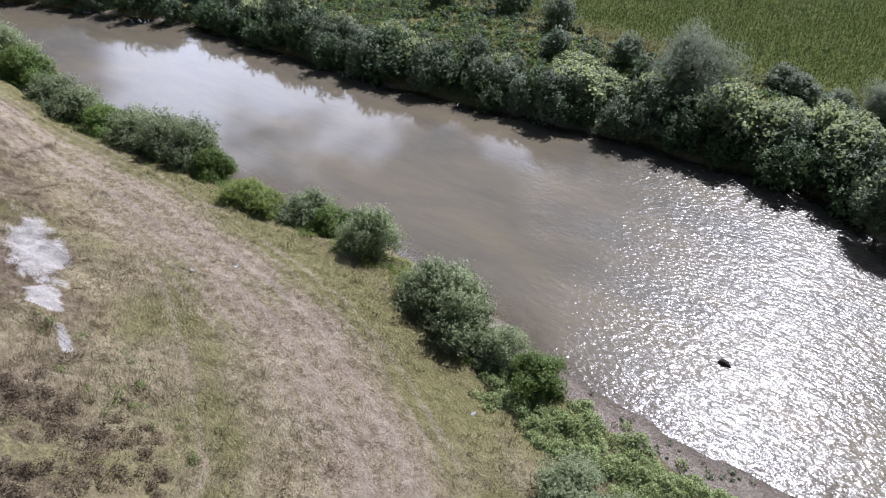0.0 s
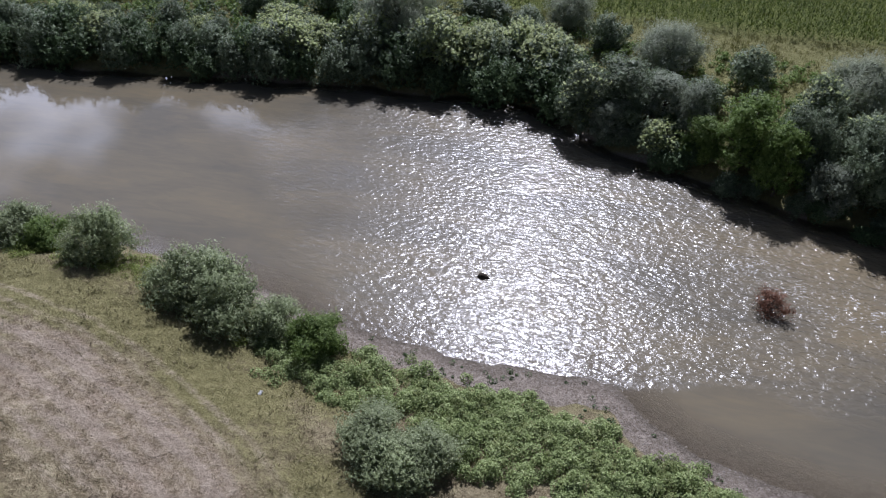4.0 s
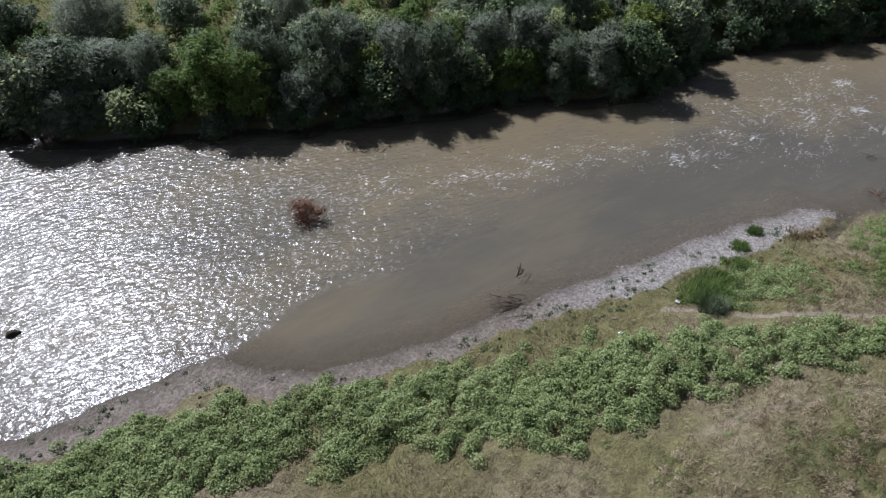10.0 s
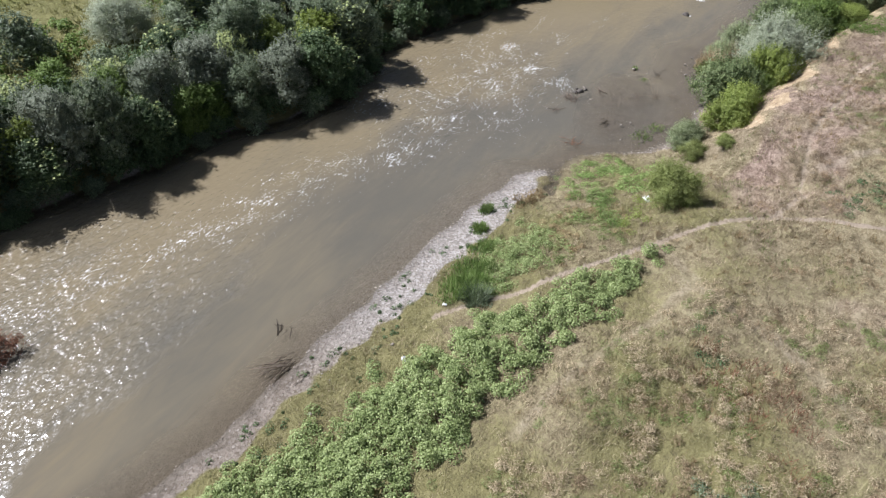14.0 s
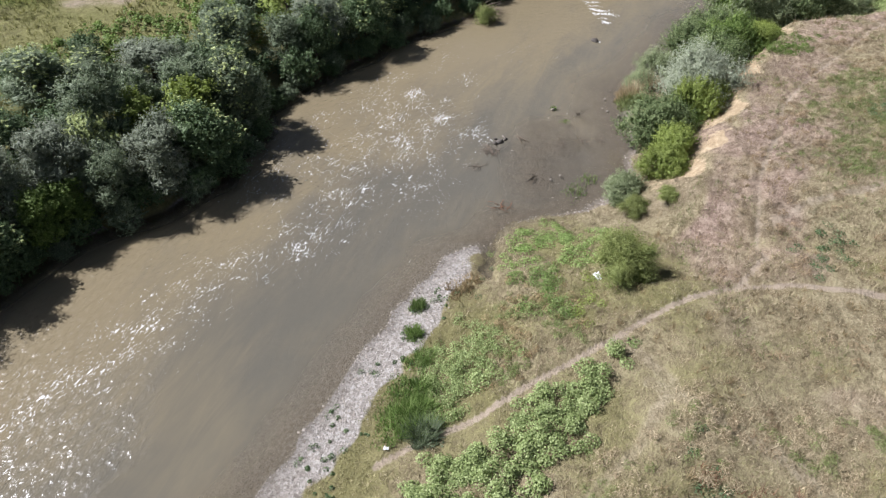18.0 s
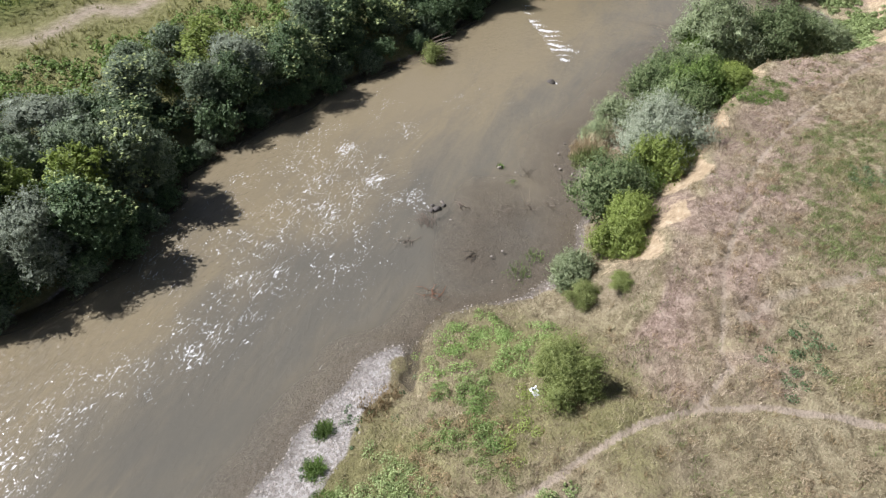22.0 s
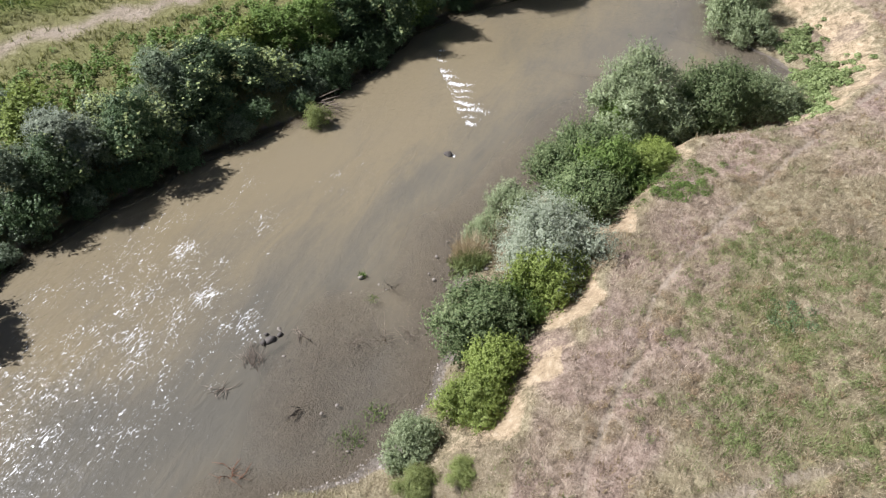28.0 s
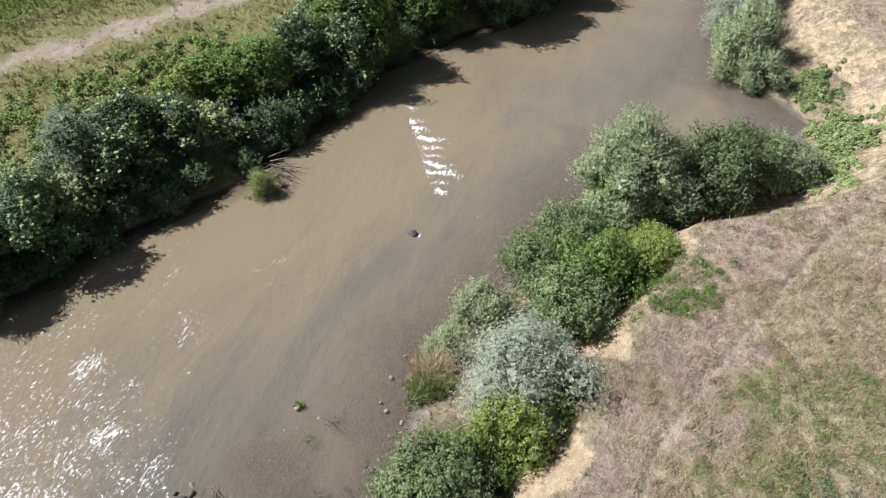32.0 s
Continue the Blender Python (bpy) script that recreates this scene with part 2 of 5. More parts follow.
def stone_material(name, a, b):
    k = Mat(name, 0.8, 0.3)
    n = k.noise(4.0, 6.0, 0.6)
    oi = k.node("ShaderNodeObjectInfo").outputs["Random"]
    isl = k.node("ShaderNodeNewGeometry").outputs["Random Per Island"]
    f = k.math('ADD', k.math('MULTIPLY', n, 0.6), k.math('MULTIPLY', k.math('ADD', oi, isl), 0.2))
    k.color(k.ramp(f, (0.25, a), (0.8, b)))
    k.normal(k.bump(n, 0.5, 0.05))
    return k.m


M_STONE = stone_material("river_stone", (0.15, 0.125, 0.10), (0.42, 0.375, 0.32))
M_SHOAL = stone_material("shoal_stone", (0.10, 0.085, 0.068), (0.30, 0.26, 0.215))
M_WETSTONE = stone_material("wet_stone", (0.035, 0.03, 0.025), (0.11, 0.095, 0.08))

# ---- plan ----
NEAR_X = (-400, -130, -95, -75, -58, -48, -40, -31, -26, -17, -12, -5, 1.6, 2.8, 5, 9, 14, 18.5, 25, 29, 33.0, 34.1, 35.3, 36.9,
          38.2, 39.5, 41.4, 44, 47, 50.4, 54, 57, 62, 67, 71.5, 74, 75.2, 77.7, 80, 82, 83.5, 87, 98, 130, 400)
NEAR_Y = (-30, 14, 24.5, 24, 23.5, 24.2, 24.8, 24.9, 25.1, 23.8, 22.3, 21.8, 22.0, 20.9, 19.1, 18.1, 17.85, 17.65, 17.15, 16.95, 16.1, 15.2, 14.3, 14.0,
          12.3, 10.8, 9.6, 9.3, 9.6, 10.6, 11.2, 9.6, 8.8, 7.5, 4.5, 1.5, -2.2, -4.0, -4.2, -2.6, -0.4, 1.0, 1.6, -6, -120)
FAR_X = (-400, -130, -106, -94, -77, -58, -45, -34, -27, -20, -14.5, -6.5, -4, -2.5, 0, 4, 8, 12, 16, 20, 24.5, 28, 31, 34, 37, 40, 42, 45, 48, 51, 54, 58, 62, 65, 70, 75, 80, 86.5, 92.6, 105, 140, 400)
FAR_Y = (-10, 30, 38.2, 41.4, 46.6, 46.4, 46.4, 47.4, 48.4, 49.6, 49.2, 49.2, 47.6, 45.4, 43.9, 42.2, 39.9, 38.4, 37.2, 36.0, 35.0, 33.6, 31.6, 30.8, 31.6, 32.2, 33.4, 32.4, 31.6, 30.6, 29.6, 28.0, 26.0, 25.6, 24.6, 24.2, 23.2, 18.6, 15.6, 13, 2, -90)
CORN_X = (-400, -120, -51, -33, -20, 0, 20, 44, 55, 67, 76, 100, 140, 400)
CORN_Y = (150, 84, 72.5, 67.5, 65.4, 64.8, 62, 57.6, 54.4, 49.2, 45.6, 37.5, 26, -60)


TRACK = ((-95, 13), (-56, 16.8), (-45, 17.3), (-36, 16.7), (-28.5, 15.9), (-22.5, 14.9), (-18, 13.3), (-13.6, 11.3), (-8, 7), (-4, 0), (0, -14))
OUTER = ((-75, 12), (-54, 14.7), (-45, 15.0), (-36, 14.0), (-30, 12.2), (-25, 10.0), (-20.8, 7.8), (-18.7, 6.6), (-16, 3), (-14, -4))
PATH_A = ((20.6, 14.0), (22.2, 12.7), (23.7, 11.1), (26.4, 9.1), (29.1, 7.1), (30.8, 5.8), (32.5, 4.4), (33.9, 2.6), (34.6, 0.5), (35, -4), (36, -12))
PATH_B = ((33.9, 2.6), (36.1, 1.5), (38.8, 1.9), (41.0, 2.3), (44.2, 2.0), (46.7, 1.5), (50.2, 1.4), (53.9, 0.2), (57.2, -1.3), (61.2, -3.0), (66.9, -5.6), (80, -12))
PATH_C = ((38.8, 1.9), (40.2, -0.1), (41.4, -2.0), (44, -6))
FAR_TRACK = ((48, 52.6), (55, 49.6), (60.8, 47.0), (64.3, 45.4), (69.7, 42.4), (78, 38.4), (95, 31), (130, 18))
CREST = ((16, 7.6), (18.6, 7.2), (21.1, 6.4), (24.0, 5.1), (27.4, 4.4), (29.2, 6.6))
CREST_B = ((27.2, 5.2), (25.8, 2.4), (25.1, 0.0), (23.5, -2.0), (21, -6))


def smooth(a, b, v):
    t = np.clip((np.asarray(v, float) - a) / (b - a), 0, 1)
    return t * t * (3 - 2 * t)


def wobble(x, y, scale, seed=0.0):
    """Cheap smooth noise between about -1 and 1."""
    x, y = np.asarray(x, float) / scale, np.asarray(y, float) / scale
    v = (np.sin(1.7 * x + 0.9 * y + seed) + np.sin(-0.8 * x + 2.1 * y + 1.3 * seed + 1.0)
         + np.sin(2.9 * x - 1.9 * y + 0.7 * seed + 2.0) * 0.7 + np.sin(3.7 * x + 3.1 * y + 2.1 * seed) * 0.5)
    return v / 2.4


def line_mask(x, y, pts, half, fade):
    """1 on a broken line of that half width, fading out over fade."""
    d = np.full(np.shape(x), 1e9)
    for (ax, ay), (bx, by) in zip(pts[:-1], pts[1:]):
        ux, uy = bx - ax, by - ay
        t = np.clip(((x - ax) * ux + (y - ay) * uy) / (ux * ux + uy * uy), 0, 1)
        d = np.minimum(d, np.hypot(x - ax - t * ux, y - ay - t * uy))
    return 1 - smooth(half, half + fade, d)


def near_y(x):
    return np.interp(x, NEAR_X, NEAR_Y) + 0.18 * wobble(x, 0 * np.asarray(x, float), 1.1) * smooth(-60, -30, x)


def far_y(x):
    return np.interp(x, FAR_X, FAR_Y) + 0.5 * wobble(x, 0 * np.asarray(x, float), 2.6, 3.0)


def bank_distance(x, y):
    """Distance inland from the water's edge on the near side and on the far side (negative over water)."""
    x, y = np.asarray(x, float), np.asarray(y, float)
    sn = (np.interp(x + 1.2, NEAR_X, NEAR_Y) - np.interp(x - 1.2, NEAR_X, NEAR_Y)) / 2.4
    sf = (np.interp(x + 1.5, FAR_X, FAR_Y) - np.interp(x - 1.5, FAR_X, FAR_Y)) / 3.0
    return (near_y(x) - y) / np.sqrt(1 + sn * sn), (y - far_y(x)) / np.sqrt(1 + sf * sf)


def hill_side(x, y):
    """Distance up the knoll beside the track."""
    return (x + 36) * -0.348 + (y - 13) * -0.937 + 0.8 * wobble(x, y, 3.0, 5)


CLIFF_X = (30, 37, 39.2, 41, 43.1, 45.1, 47.1, 49.7, 53.6, 57.5, 61.3, 64.2, 65.6, 67.2, 70, 74, 78, 84, 90, 98, 130, 400)
CLIFF_Y = (8, 6.0, 5.5, 5.2, 4.8, 4.5, 4.3, 3.9, 3.7, 2.9, 1.8, 1.0, -1.4, -3.4, -6.2, -8.4, -9.4, -9.4, -6.5, -4.5, -12, -125)


def cliff_distance(x, y):
    """Distance inland of the bluff's upper edge."""
    return np.interp(x, CLIFF_X, CLIFF_Y) + 0.35 * wobble(x, y, 1.3, 6) - y


def cliff_weight(x):
    return smooth(37.5, 41, x)


def ground_z(x, y):
    x, y = np.asarray(x, float), np.asarray(y, float)
    dn, df = bank_distance(x, y)
    flat = np.interp(dn, (-9, -3, -1, 0, 2.5, 4, 7, 10, 16, 22, 40, 300), (-1.6, -0.7, -0.22, 0, 0.22, 0.5, 1.25, 1.65, 2.1, 2.4, 2.7, 3))
    left = np.interp(dn, (-9, -3, -1, 0, 1, 3.5, 7, 12, 40, 300), (-1.6, -0.8, -0.3, 0, 0.5, 1.4, 1.9, 2.1, 2.3, 3))
    dc = cliff_distance(x, y)
    slope = np.interp(dc, (-8, -3.4, -2.2, -1.2, -0.1, 0.5, 5, 10, 25, 300), (0.2, 0.45, 0.85, 1.6, 2.45, 2.7, 3.1, 3.7, 4.2, 4.5))
    clif = np.where(dn < 0, np.interp(dn, (-9, -3, -1, 0), (-1.2, -0.35, -0.1, 0)), slope * smooth(0, 1.8, dn))
    wl = 1 - smooth(-24, -12, x)
    wc = cliff_weight(x)
    near = flat * (1 - wl) + left * wl
    near = near + 0.9 * smooth(28, 40, x) * smooth(7, 13, dn) * (1 - wc)
    near = near * (1 - wc) + clif * wc
    s = hill_side(x, y)
    near = near + 3.4 * smooth(-0.5, 10, s) * (1 - smooth(-22, -10, x))
    near = near + (0.28 * wobble(x, y, 1.3, 31) + 0.14 * wobble(x, y, 0.5, 33)) * smooth(0, 3, s) * (1 - smooth(-22, -12, x))
    # a low crest inland of the leafy strip
    near = near + 0.45 * np.exp(-((y - 4.6 + 0.25 * (x - 22)) / 1.6) ** 2) * smooth(13, 19, x) * (1 - smooth(26, 32, x))
    near = near - 0.1 * line_mask(x, y, PATH_B, 0.08, 0.3) - 0.12 * line_mask(x, y, PATH_A, 0.1, 0.35)
    inlet = line_mask(x + 0.35 * wobble(x, y, 0.8, 91), y + 0.3 * wobble(x, y, 0.6, 93), ((35.6, 14.9), (34.2, 14.2), (33.2, 14.0), (32.3, 13.6)), 0.12, 0.6)
    near = near * (1 - inlet) - 0.12 * inlet
    near = near + smooth(1, 5, dn) * (0.10 * wobble(x, y, 2.2, 1) + 0.05 * wobble(x, y, 0.7, 2) + 0.035 * wobble(x, y, 0.31, 4))
    far = np.interp(df, (-9, -2, 0, 0.8, 3, 8, 30, 300), (-1.6, -0.6, 0, 0.3, 1.3, 1.9, 2.2, 3)) + smooth(1, 5, df) * 0.15 * wobble(x, y, 3.0, 4)
    mid = (dn < 0) & (df < 0)
    z = np.where(dn >= 0, near, np.where(df >= 0, far, 0))
    bed = np.maximum(np.maximum(flat * (1 - wc) + clif * wc, np.interp(df, (-9, -2, 0), (-1.6, -0.6, 0))), -1.6)
    # a gravel bar just under the surface beside the steep bank
    q = ((x - 43.6) / 6.5) ** 2 + ((y - 13.6 - 0.12 * (x - 43.6)) / 3.3) ** 2
    bar = -(0.09 + 0.42 * q + 0.07 * wobble(x, y, 2.4, 3) + 0.04 * wobble(x, y, 0.8, 7))
    bed = np.maximum(bed, bar)
    z = np.where(mid, np.minimum(bed, -0.015), z)
    return z


def gz(x, y):
    return float(ground_z(np.array([x]), np.array([y]))[0])


def steps(core_a, core_b, pitch, ends):
    """Coordinates: an even core, then ever wider steps to both ends."""
    v = list(np.arange(core_a, core_b + 1e-6, pitch))
    s, a = pitch, v[0]
    while a > ends[0]:
        s *= 1.12
        a -= s
        v.insert(0, a)
    s, a = pitch, v[-1]
    while a < ends[1]:
        s *= 1.12
        a += s
        v.append(a)
    return np.array(v)


def sheet(name, xs, ys, zf, material, attrs=None):
    """A grid of quads over xs by ys with point attributes."""
    gx, gy = np.meshgrid(xs, ys)
    x, y = gx.ravel(), gy.ravel()
    z = zf(x, y)
    nx, ny = len(xs), len(ys)
    i = np.arange(nx * ny).reshape(ny, nx)
    quads = np.stack([i[:-1, :-1], i[:-1, 1:], i[1:, 1:], i[1:, :-1]], -1).reshape(-1, 4)
    me = bpy.data.meshes.new(name)
    me.vertices.add(len(x))
    me.vertices.foreach_set("co", np.stack([x, y, z], -1).astype(np.float32).ravel())
    me.loops.add(quads.size)
    me.loops.foreach_set("vertex_index", quads.astype(np.int32).ravel())
    me.polygons.add(len(quads))
    me.polygons.foreach_set("loop_start", np.arange(0, quads.size, 4, dtype=np.int32))
    me.polygons.foreach_set("use_smooth", np.ones(len(quads), dtype=bool))
    me.update(calc_edges=True)
    for key, f in (attrs or {}).items():
        a = me.attributes.new(key, 'FLOAT', 'POINT')
        a.data.foreach_set("value", np.asarray(f(x, y, z), dtype=np.float32))
    me.materials.append(material)
    return new(name, me)


def offset_line(pts, d):
    out = []
    for i, p in enumerate(pts):
        a, b = pts[max(i - 1, 0)], pts[min(i + 1, len(pts) - 1)]
        ux, uy = b[0] - a[0], b[1] - a[1]
        n = math.hypot(ux, uy)
        out.append((p[0] - uy / n * d, p[1] + ux / n * d))
    return out


def m_dirt(x, y, z):
    patchy = 0.88 + 0.12 * wobble(x, y, 1.7, 21)
    v = 0.9 * np.maximum(line_mask(x, y, offset_line(TRACK, 0.85), 0.12, 0.5), line_mask(x, y, offset_line(TRACK, -0.75), 0.12, 0.5))
    v = np.maximum(v, 0.5 * line_mask(x, y, offset_line(TRACK, -0.5), 1.4, 2.4))
    for d, w in ((1.5, 0.7), (2.2, 0.6), (3.0, 0.6), (-1.5, 0.75), (-2.3, 0.7), (-3.1, 0.6), (0.1, 0.7)):
        v = np.maximum(v, w * line_mask(x, y, offset_line(TRACK, d), 0.08, 0.4))
    v = np.maximum(v, 0.66 * line_mask(x, y, OUTER, 0.08, 0.3))
    v = np.maximum(v, 0.35 * line_mask(x, y, offset_line(OUTER, 1.8), 0.15, 0.6))
    v = np.maximum(v * patchy, 0.95 * line_mask(x, y, PATH_A, 0.06, 0.22))
    v = np.maximum(v, 0.9 * line_mask(x, y, PATH_B, 0.05, 0.22) * (0.85 + 0.25 * wobble(x, y, 2.2, 61)))
    v = np.maximum(v, 0.6 * line_mask(x, y, PATH_C, 0.12, 0.4))
    v = np.maximum(v, 0.72 * line_mask(x, y, FAR_TRACK, 1.2, 1.1))
    v = np.maximum(v, 0.5 * line_mask(x, y, CREST, 0.15, 0.5))
    v = np.maximum(v, 0.5 * line_mask(x, y, CREST_B, 0.2, 0.6))
    return v


def m_gravel(x, y, z):
    dn, df = bank_distance(x, y)
    width = np.interp(x, (-20, -12, 0, 6, 14, 20, 23.5, 25.4, 28.8, 31, 33, 34, 36, 38, 40, 44), (0.5, 1.2, 1.6, 0.8, 0.9, 1.6, 1.4, 1.8, 1.8, 1.5, 0.8, 0.4, -0.8, -0.2, 0.3, 0.1))
    v = smooth(-30, -16, x) * (1 - smooth(0.0, 0.8, dn - width - 0.3 * wobble(x, y, 0.9, 2)))
    v = np.where(dn < -0.05, 1.0, v)
    v = np.where(df > 0, 0.0, v)
    return v


def m_sand(x, y, z):
    v = 0.0 * x
    for cx, cy, rx, ry in ((-37.6, 9.4, 3.9, 1.7), (-32.4, 7.5, 2.0, 0.85), (-28.9, 6.6, 1.2, 0.32)):
        v = np.maximum(v, 1 - smooth(0.4, 1.4, np.hypot((x - cx) / rx, (y - cy + 0.25 * (x - cx)) / ry) + 0.2 * wobble(x, y, 0.8, 3)))
    dn, df = bank_distance(x, y)
    dc = cliff_distance(x, y)
    c = smooth(-3.2, -2.0, dc) * (1 - smooth(-0.2, 0.6, dc + 0.5 * wobble(x, y, 0.8, 9)))
    fade = 0.5 + 0.62 * smooth(-0.6, 0.4, wobble(x, y, 1.6, 15)) * (1 - 0.6 * smooth(54, 60, x))
    return np.maximum(v, c * smooth(38.5, 43.5, x + 0.8 * wobble(x, y, 0.9, 19)) * fade * smooth(0.2, 1.0, dn))


def m_green(x, y, z):
    dn, df = bank_distance(x, y)
    v = 0.36 + 0.30 * wobble(x, y, 5.0, 2) + 0.22 * wobble(x, y, 1.6, 8)
    # greener by the water and along the verges of the track, drier on the bluff and the knoll
    v = v + 0.28 * line_mask(x, y, offset_line(OUTER, 1.0), 0.3, 0.9)
    v = v + 0.45 * line_mask(x, y, offset_line(TRACK, 3.4), 0.9, 1.4)
    v = v - 0.30 * cliff_weight(x) - 0.22 * smooth(30, 40, x) + 0.12 * smooth(0.1, 0.8, wobble(x, y, 4.2, 17)) * smooth(30, 40, x)
    v = v + 0.68 * np.exp(-(((x - 48) / 6.5) ** 2 + ((y + 4.6 - 0.35 * (x - 48)) / 3.2) ** 2))
    v = v + 0.3 * np.exp(-(((x - 37) / 2.5) ** 2 + ((y + 0.5) / 1.2) ** 2))
    v = v - 0.25 * smooth(0, 4, hill_side(x, y)) * (1 - smooth(-22, -10, x))
    v = v + 0.06 * (1 - smooth(-12, -4, x)) * (df < 0) + 0.2 * smooth(2, 8, x) * (1 - smooth(22, 30, x))
    v = v - 0.3 * line_mask(x, y, offset_line(TRACK, -0.6), 2.4, 2.0)
    v = v + 0.5 * smooth(88, 96, x) * smooth(6, 9, dn)
    v = v + 0.25 * (1 - smooth(4, 9, dn)) * (1 - cliff_weight(x))
    v = np.where(df > 0, 0.85 + 0.2 * wobble(x, y, 4.0, 6), v)
    return np.clip(v, 0, 1)


def m_heath(x, y, z):
    """Brownish mauve withered growth on the knoll and in patches on the bluff."""
    v = smooth(0.5, 4, hill_side(x, y)) * (1 - smooth(-22, -12, x)) * (0.65 + 0.45 * wobble(x, y, 2.6, 41))
    return np.clip(v + 0.5 * smooth(0.25, 0.9, wobble(x, y, 3.4, 43)) * smooth(17, 30, x), 0, 1)


def m_rose(x, y, z):
    """Rosy seeding grass in a broad belt behind the edge of the bluff, and on the floor of the track."""
    dc = cliff_distance(x, y)
    v = smooth(0.1, 0.9, dc) * (1 - smooth(3.8, 6.6, dc + 1.2 * wobble(x, y, 2.3, 71))) * smooth(29, 38, x) * (0.58 + 0.28 * wobble(x, y, 1.7, 73))
    v = np.maximum(v, 0.55 * smooth(0.2, 0.8, wobble(x, y, 3.0, 75)) * smooth(25, 31, x))
    return np.clip(np.maximum(v, 0.3 * line_mask(x, y, TRACK, 1.6, 1.6) * smooth(-46, -36, x)), 0, 1)


def m_crop(x, y, z):
    lush = 0.3 * smooth(2, 5, bank_distance(x, y)[1]) * (1 - line_mask(x, y, FAR_TRACK, 1.6, 0.8))
    return np.maximum(smooth(0, 1.0, y - np.interp(x, CORN_X, CORN_Y)), lush)


def ground_material():
    k = Mat("ground_soil_and_grass", 0.95, 0.15)
    n1, n2, n3 = k.noise(0.35, 4.0), k.noise(2.2, 6.0, 0.7), k.noise(9.0, 5.0, 0.75)
    fib = k.math('ADD', k.math('MULTIPLY', k.noise(7.0, 4.0, 0.7, stretch=(0.45, 2.2, 1.0, 35), dist=1.5), 0.5), k.math('MULTIPLY', k.noise(7.0, 4.0, 0.7, stretch=(2.2, 0.45, 1.0, 20), dist=1.5), 0.5))
    ad = k.math('ADD', k.math('MULTIPLY', n2, 0.5), k.math('ADD', k.math('MULTIPLY', n3, 0.3), k.math('MULTIPLY', fib, 0.2)))
    dry = k.ramp(ad, (0.36, (0.095, 0.075, 0.042)), (0.48, (0.245, 0.202, 0.118)), (0.60, (0.42, 0.36, 0.225)))
    pink = k.ramp(ad, (0.36, (0.10, 0.071, 0.054)), (0.48, (0.285, 0.207, 0.155)), (0.60, (0.47, 0.365, 0.285)))
    east = k.node("ShaderNodeSeparateXYZ")
    k.put(east.inputs[0], k.coord())
    dry = k.mix(k.step(k.math('ADD', k.attr("rose"), k.math('MULTIPLY', k.math('SUBTRACT', n1, 0.5), 0.8)), 0.1, 0.8), dry, pink)
    heath = k.ramp(ad, (0.36, (0.05, 0.036, 0.026)), (0.48, (0.155, 0.118, 0.078)), (0.60, (0.32, 0.26, 0.175)))
    dry = k.mix(k.step(k.math('ADD', k.attr("heath"), k.math('MULTIPLY', k.math('SUBTRACT', ad, 0.5), 1.4)), 0.25, 0.75), dry, heath)
    grn = k.ramp(ad, (0.30, (0.09, 0.08, 0.034)), (0.5, (0.205, 0.186, 0.08)), (0.68, (0.35, 0.315, 0.155)))
    gm = k.step(k.math('ADD', k.attr("green"), k.math('MULTIPLY', k.math('SUBTRACT', ad, 0.5), 2.4)), 0.22, 0.82)
    col = k.mix(gm, dry, grn)
    dirt = k.ramp(ad, (0.3, (0.22, 0.17, 0.12)), (0.65, (0.44, 0.365, 0.275)))
    dm = k.step(k.math('ADD', k.attr("dirt"), k.math('MULTIPLY', k.math('SUBTRACT', ad, 0.5), 1.0)), 0.32, 0.8)
    col = k.mix(dm, col, dirt)
    sand = k.ramp(ad, (0.3, (0.20, 0.145, 0.088)), (0.5, (0.43, 0.325, 0.20)), (0.68, (0.66, 0.54, 0.38)))
    chalk = k.ramp(ad, (0.3, (0.30, 0.275, 0.24)), (0.5, (0.43, 0.40, 0.36)), (0.68, (0.60, 0.575, 0.53)))
    sand = k.mix(k.step(east.outputs["X"], -20.0, -24.0), sand, chalk)
    sm = k.step(k.math('ADD', k.attr("sand"), k.math('MULTIPLY', k.math('SUBTRACT', ad, 0.5), 2.6)), 0.4, 0.85)
    col = k.mix(sm, col, sand)
    vor = k.node("ShaderNodeTexVoronoi")
    vor.inputs["Scale"].default_value = 9.0
    k.put(vor.inputs["Vector"], k.coord())
    grav = k.mix(0.5, k.ramp(k.noise(1.1, 4.0), (0.3, (0.155, 0.122, 0.09)), (0.7, (0.33, 0.275, 0.215))),
                 k.ramp(vor.outputs["Color"], (0.1, (0.14, 0.115, 0.09)), (0.9, (0.41, 0.36, 0.305))))
    pale = k.ramp(k.math('ADD', k.math('MULTIPLY', vor.outputs["Color"], 0.6), k.math('MULTIPLY', n3, 0.4)), (0.15, (0.20, 0.18, 0.155)), (0.5, (0.44, 0.41, 0.375)), (0.85, (0.66, 0.63, 0.59)))
    grav = k.mix(k.math('MULTIPLY', k.math('MULTIPLY', k.step(east.outputs["X"], 14.0, 21.0), k.step(east.outputs["X"], 35.0, 34.2)), 0.6), grav, pale)
    vm = k.step(k.math('ADD', k.attr("gravel"), k.math('MULTIPLY', k.math('SUBTRACT', ad, 0.5), 0.9)), 0.4, 0.7)
    col = k.mix(vm, col, grav)
    # wet and silted under water
    z = k.node("ShaderNodeSeparateXYZ")
    k.put(z.inputs[0], k.coord())
    wet = k.math('SUBTRACT', 1.0, k.step(z.outputs["Z"], -0.03, 0.09))
    col = k.mix(k.math('MULTIPLY', wet, 0.8), col, (0.10, 0.085, 0.064))
    crop = k.ramp(ad, (0.3, (0.06, 0.075, 0.016)), (0.7, (0.21, 0.235, 0.06)))
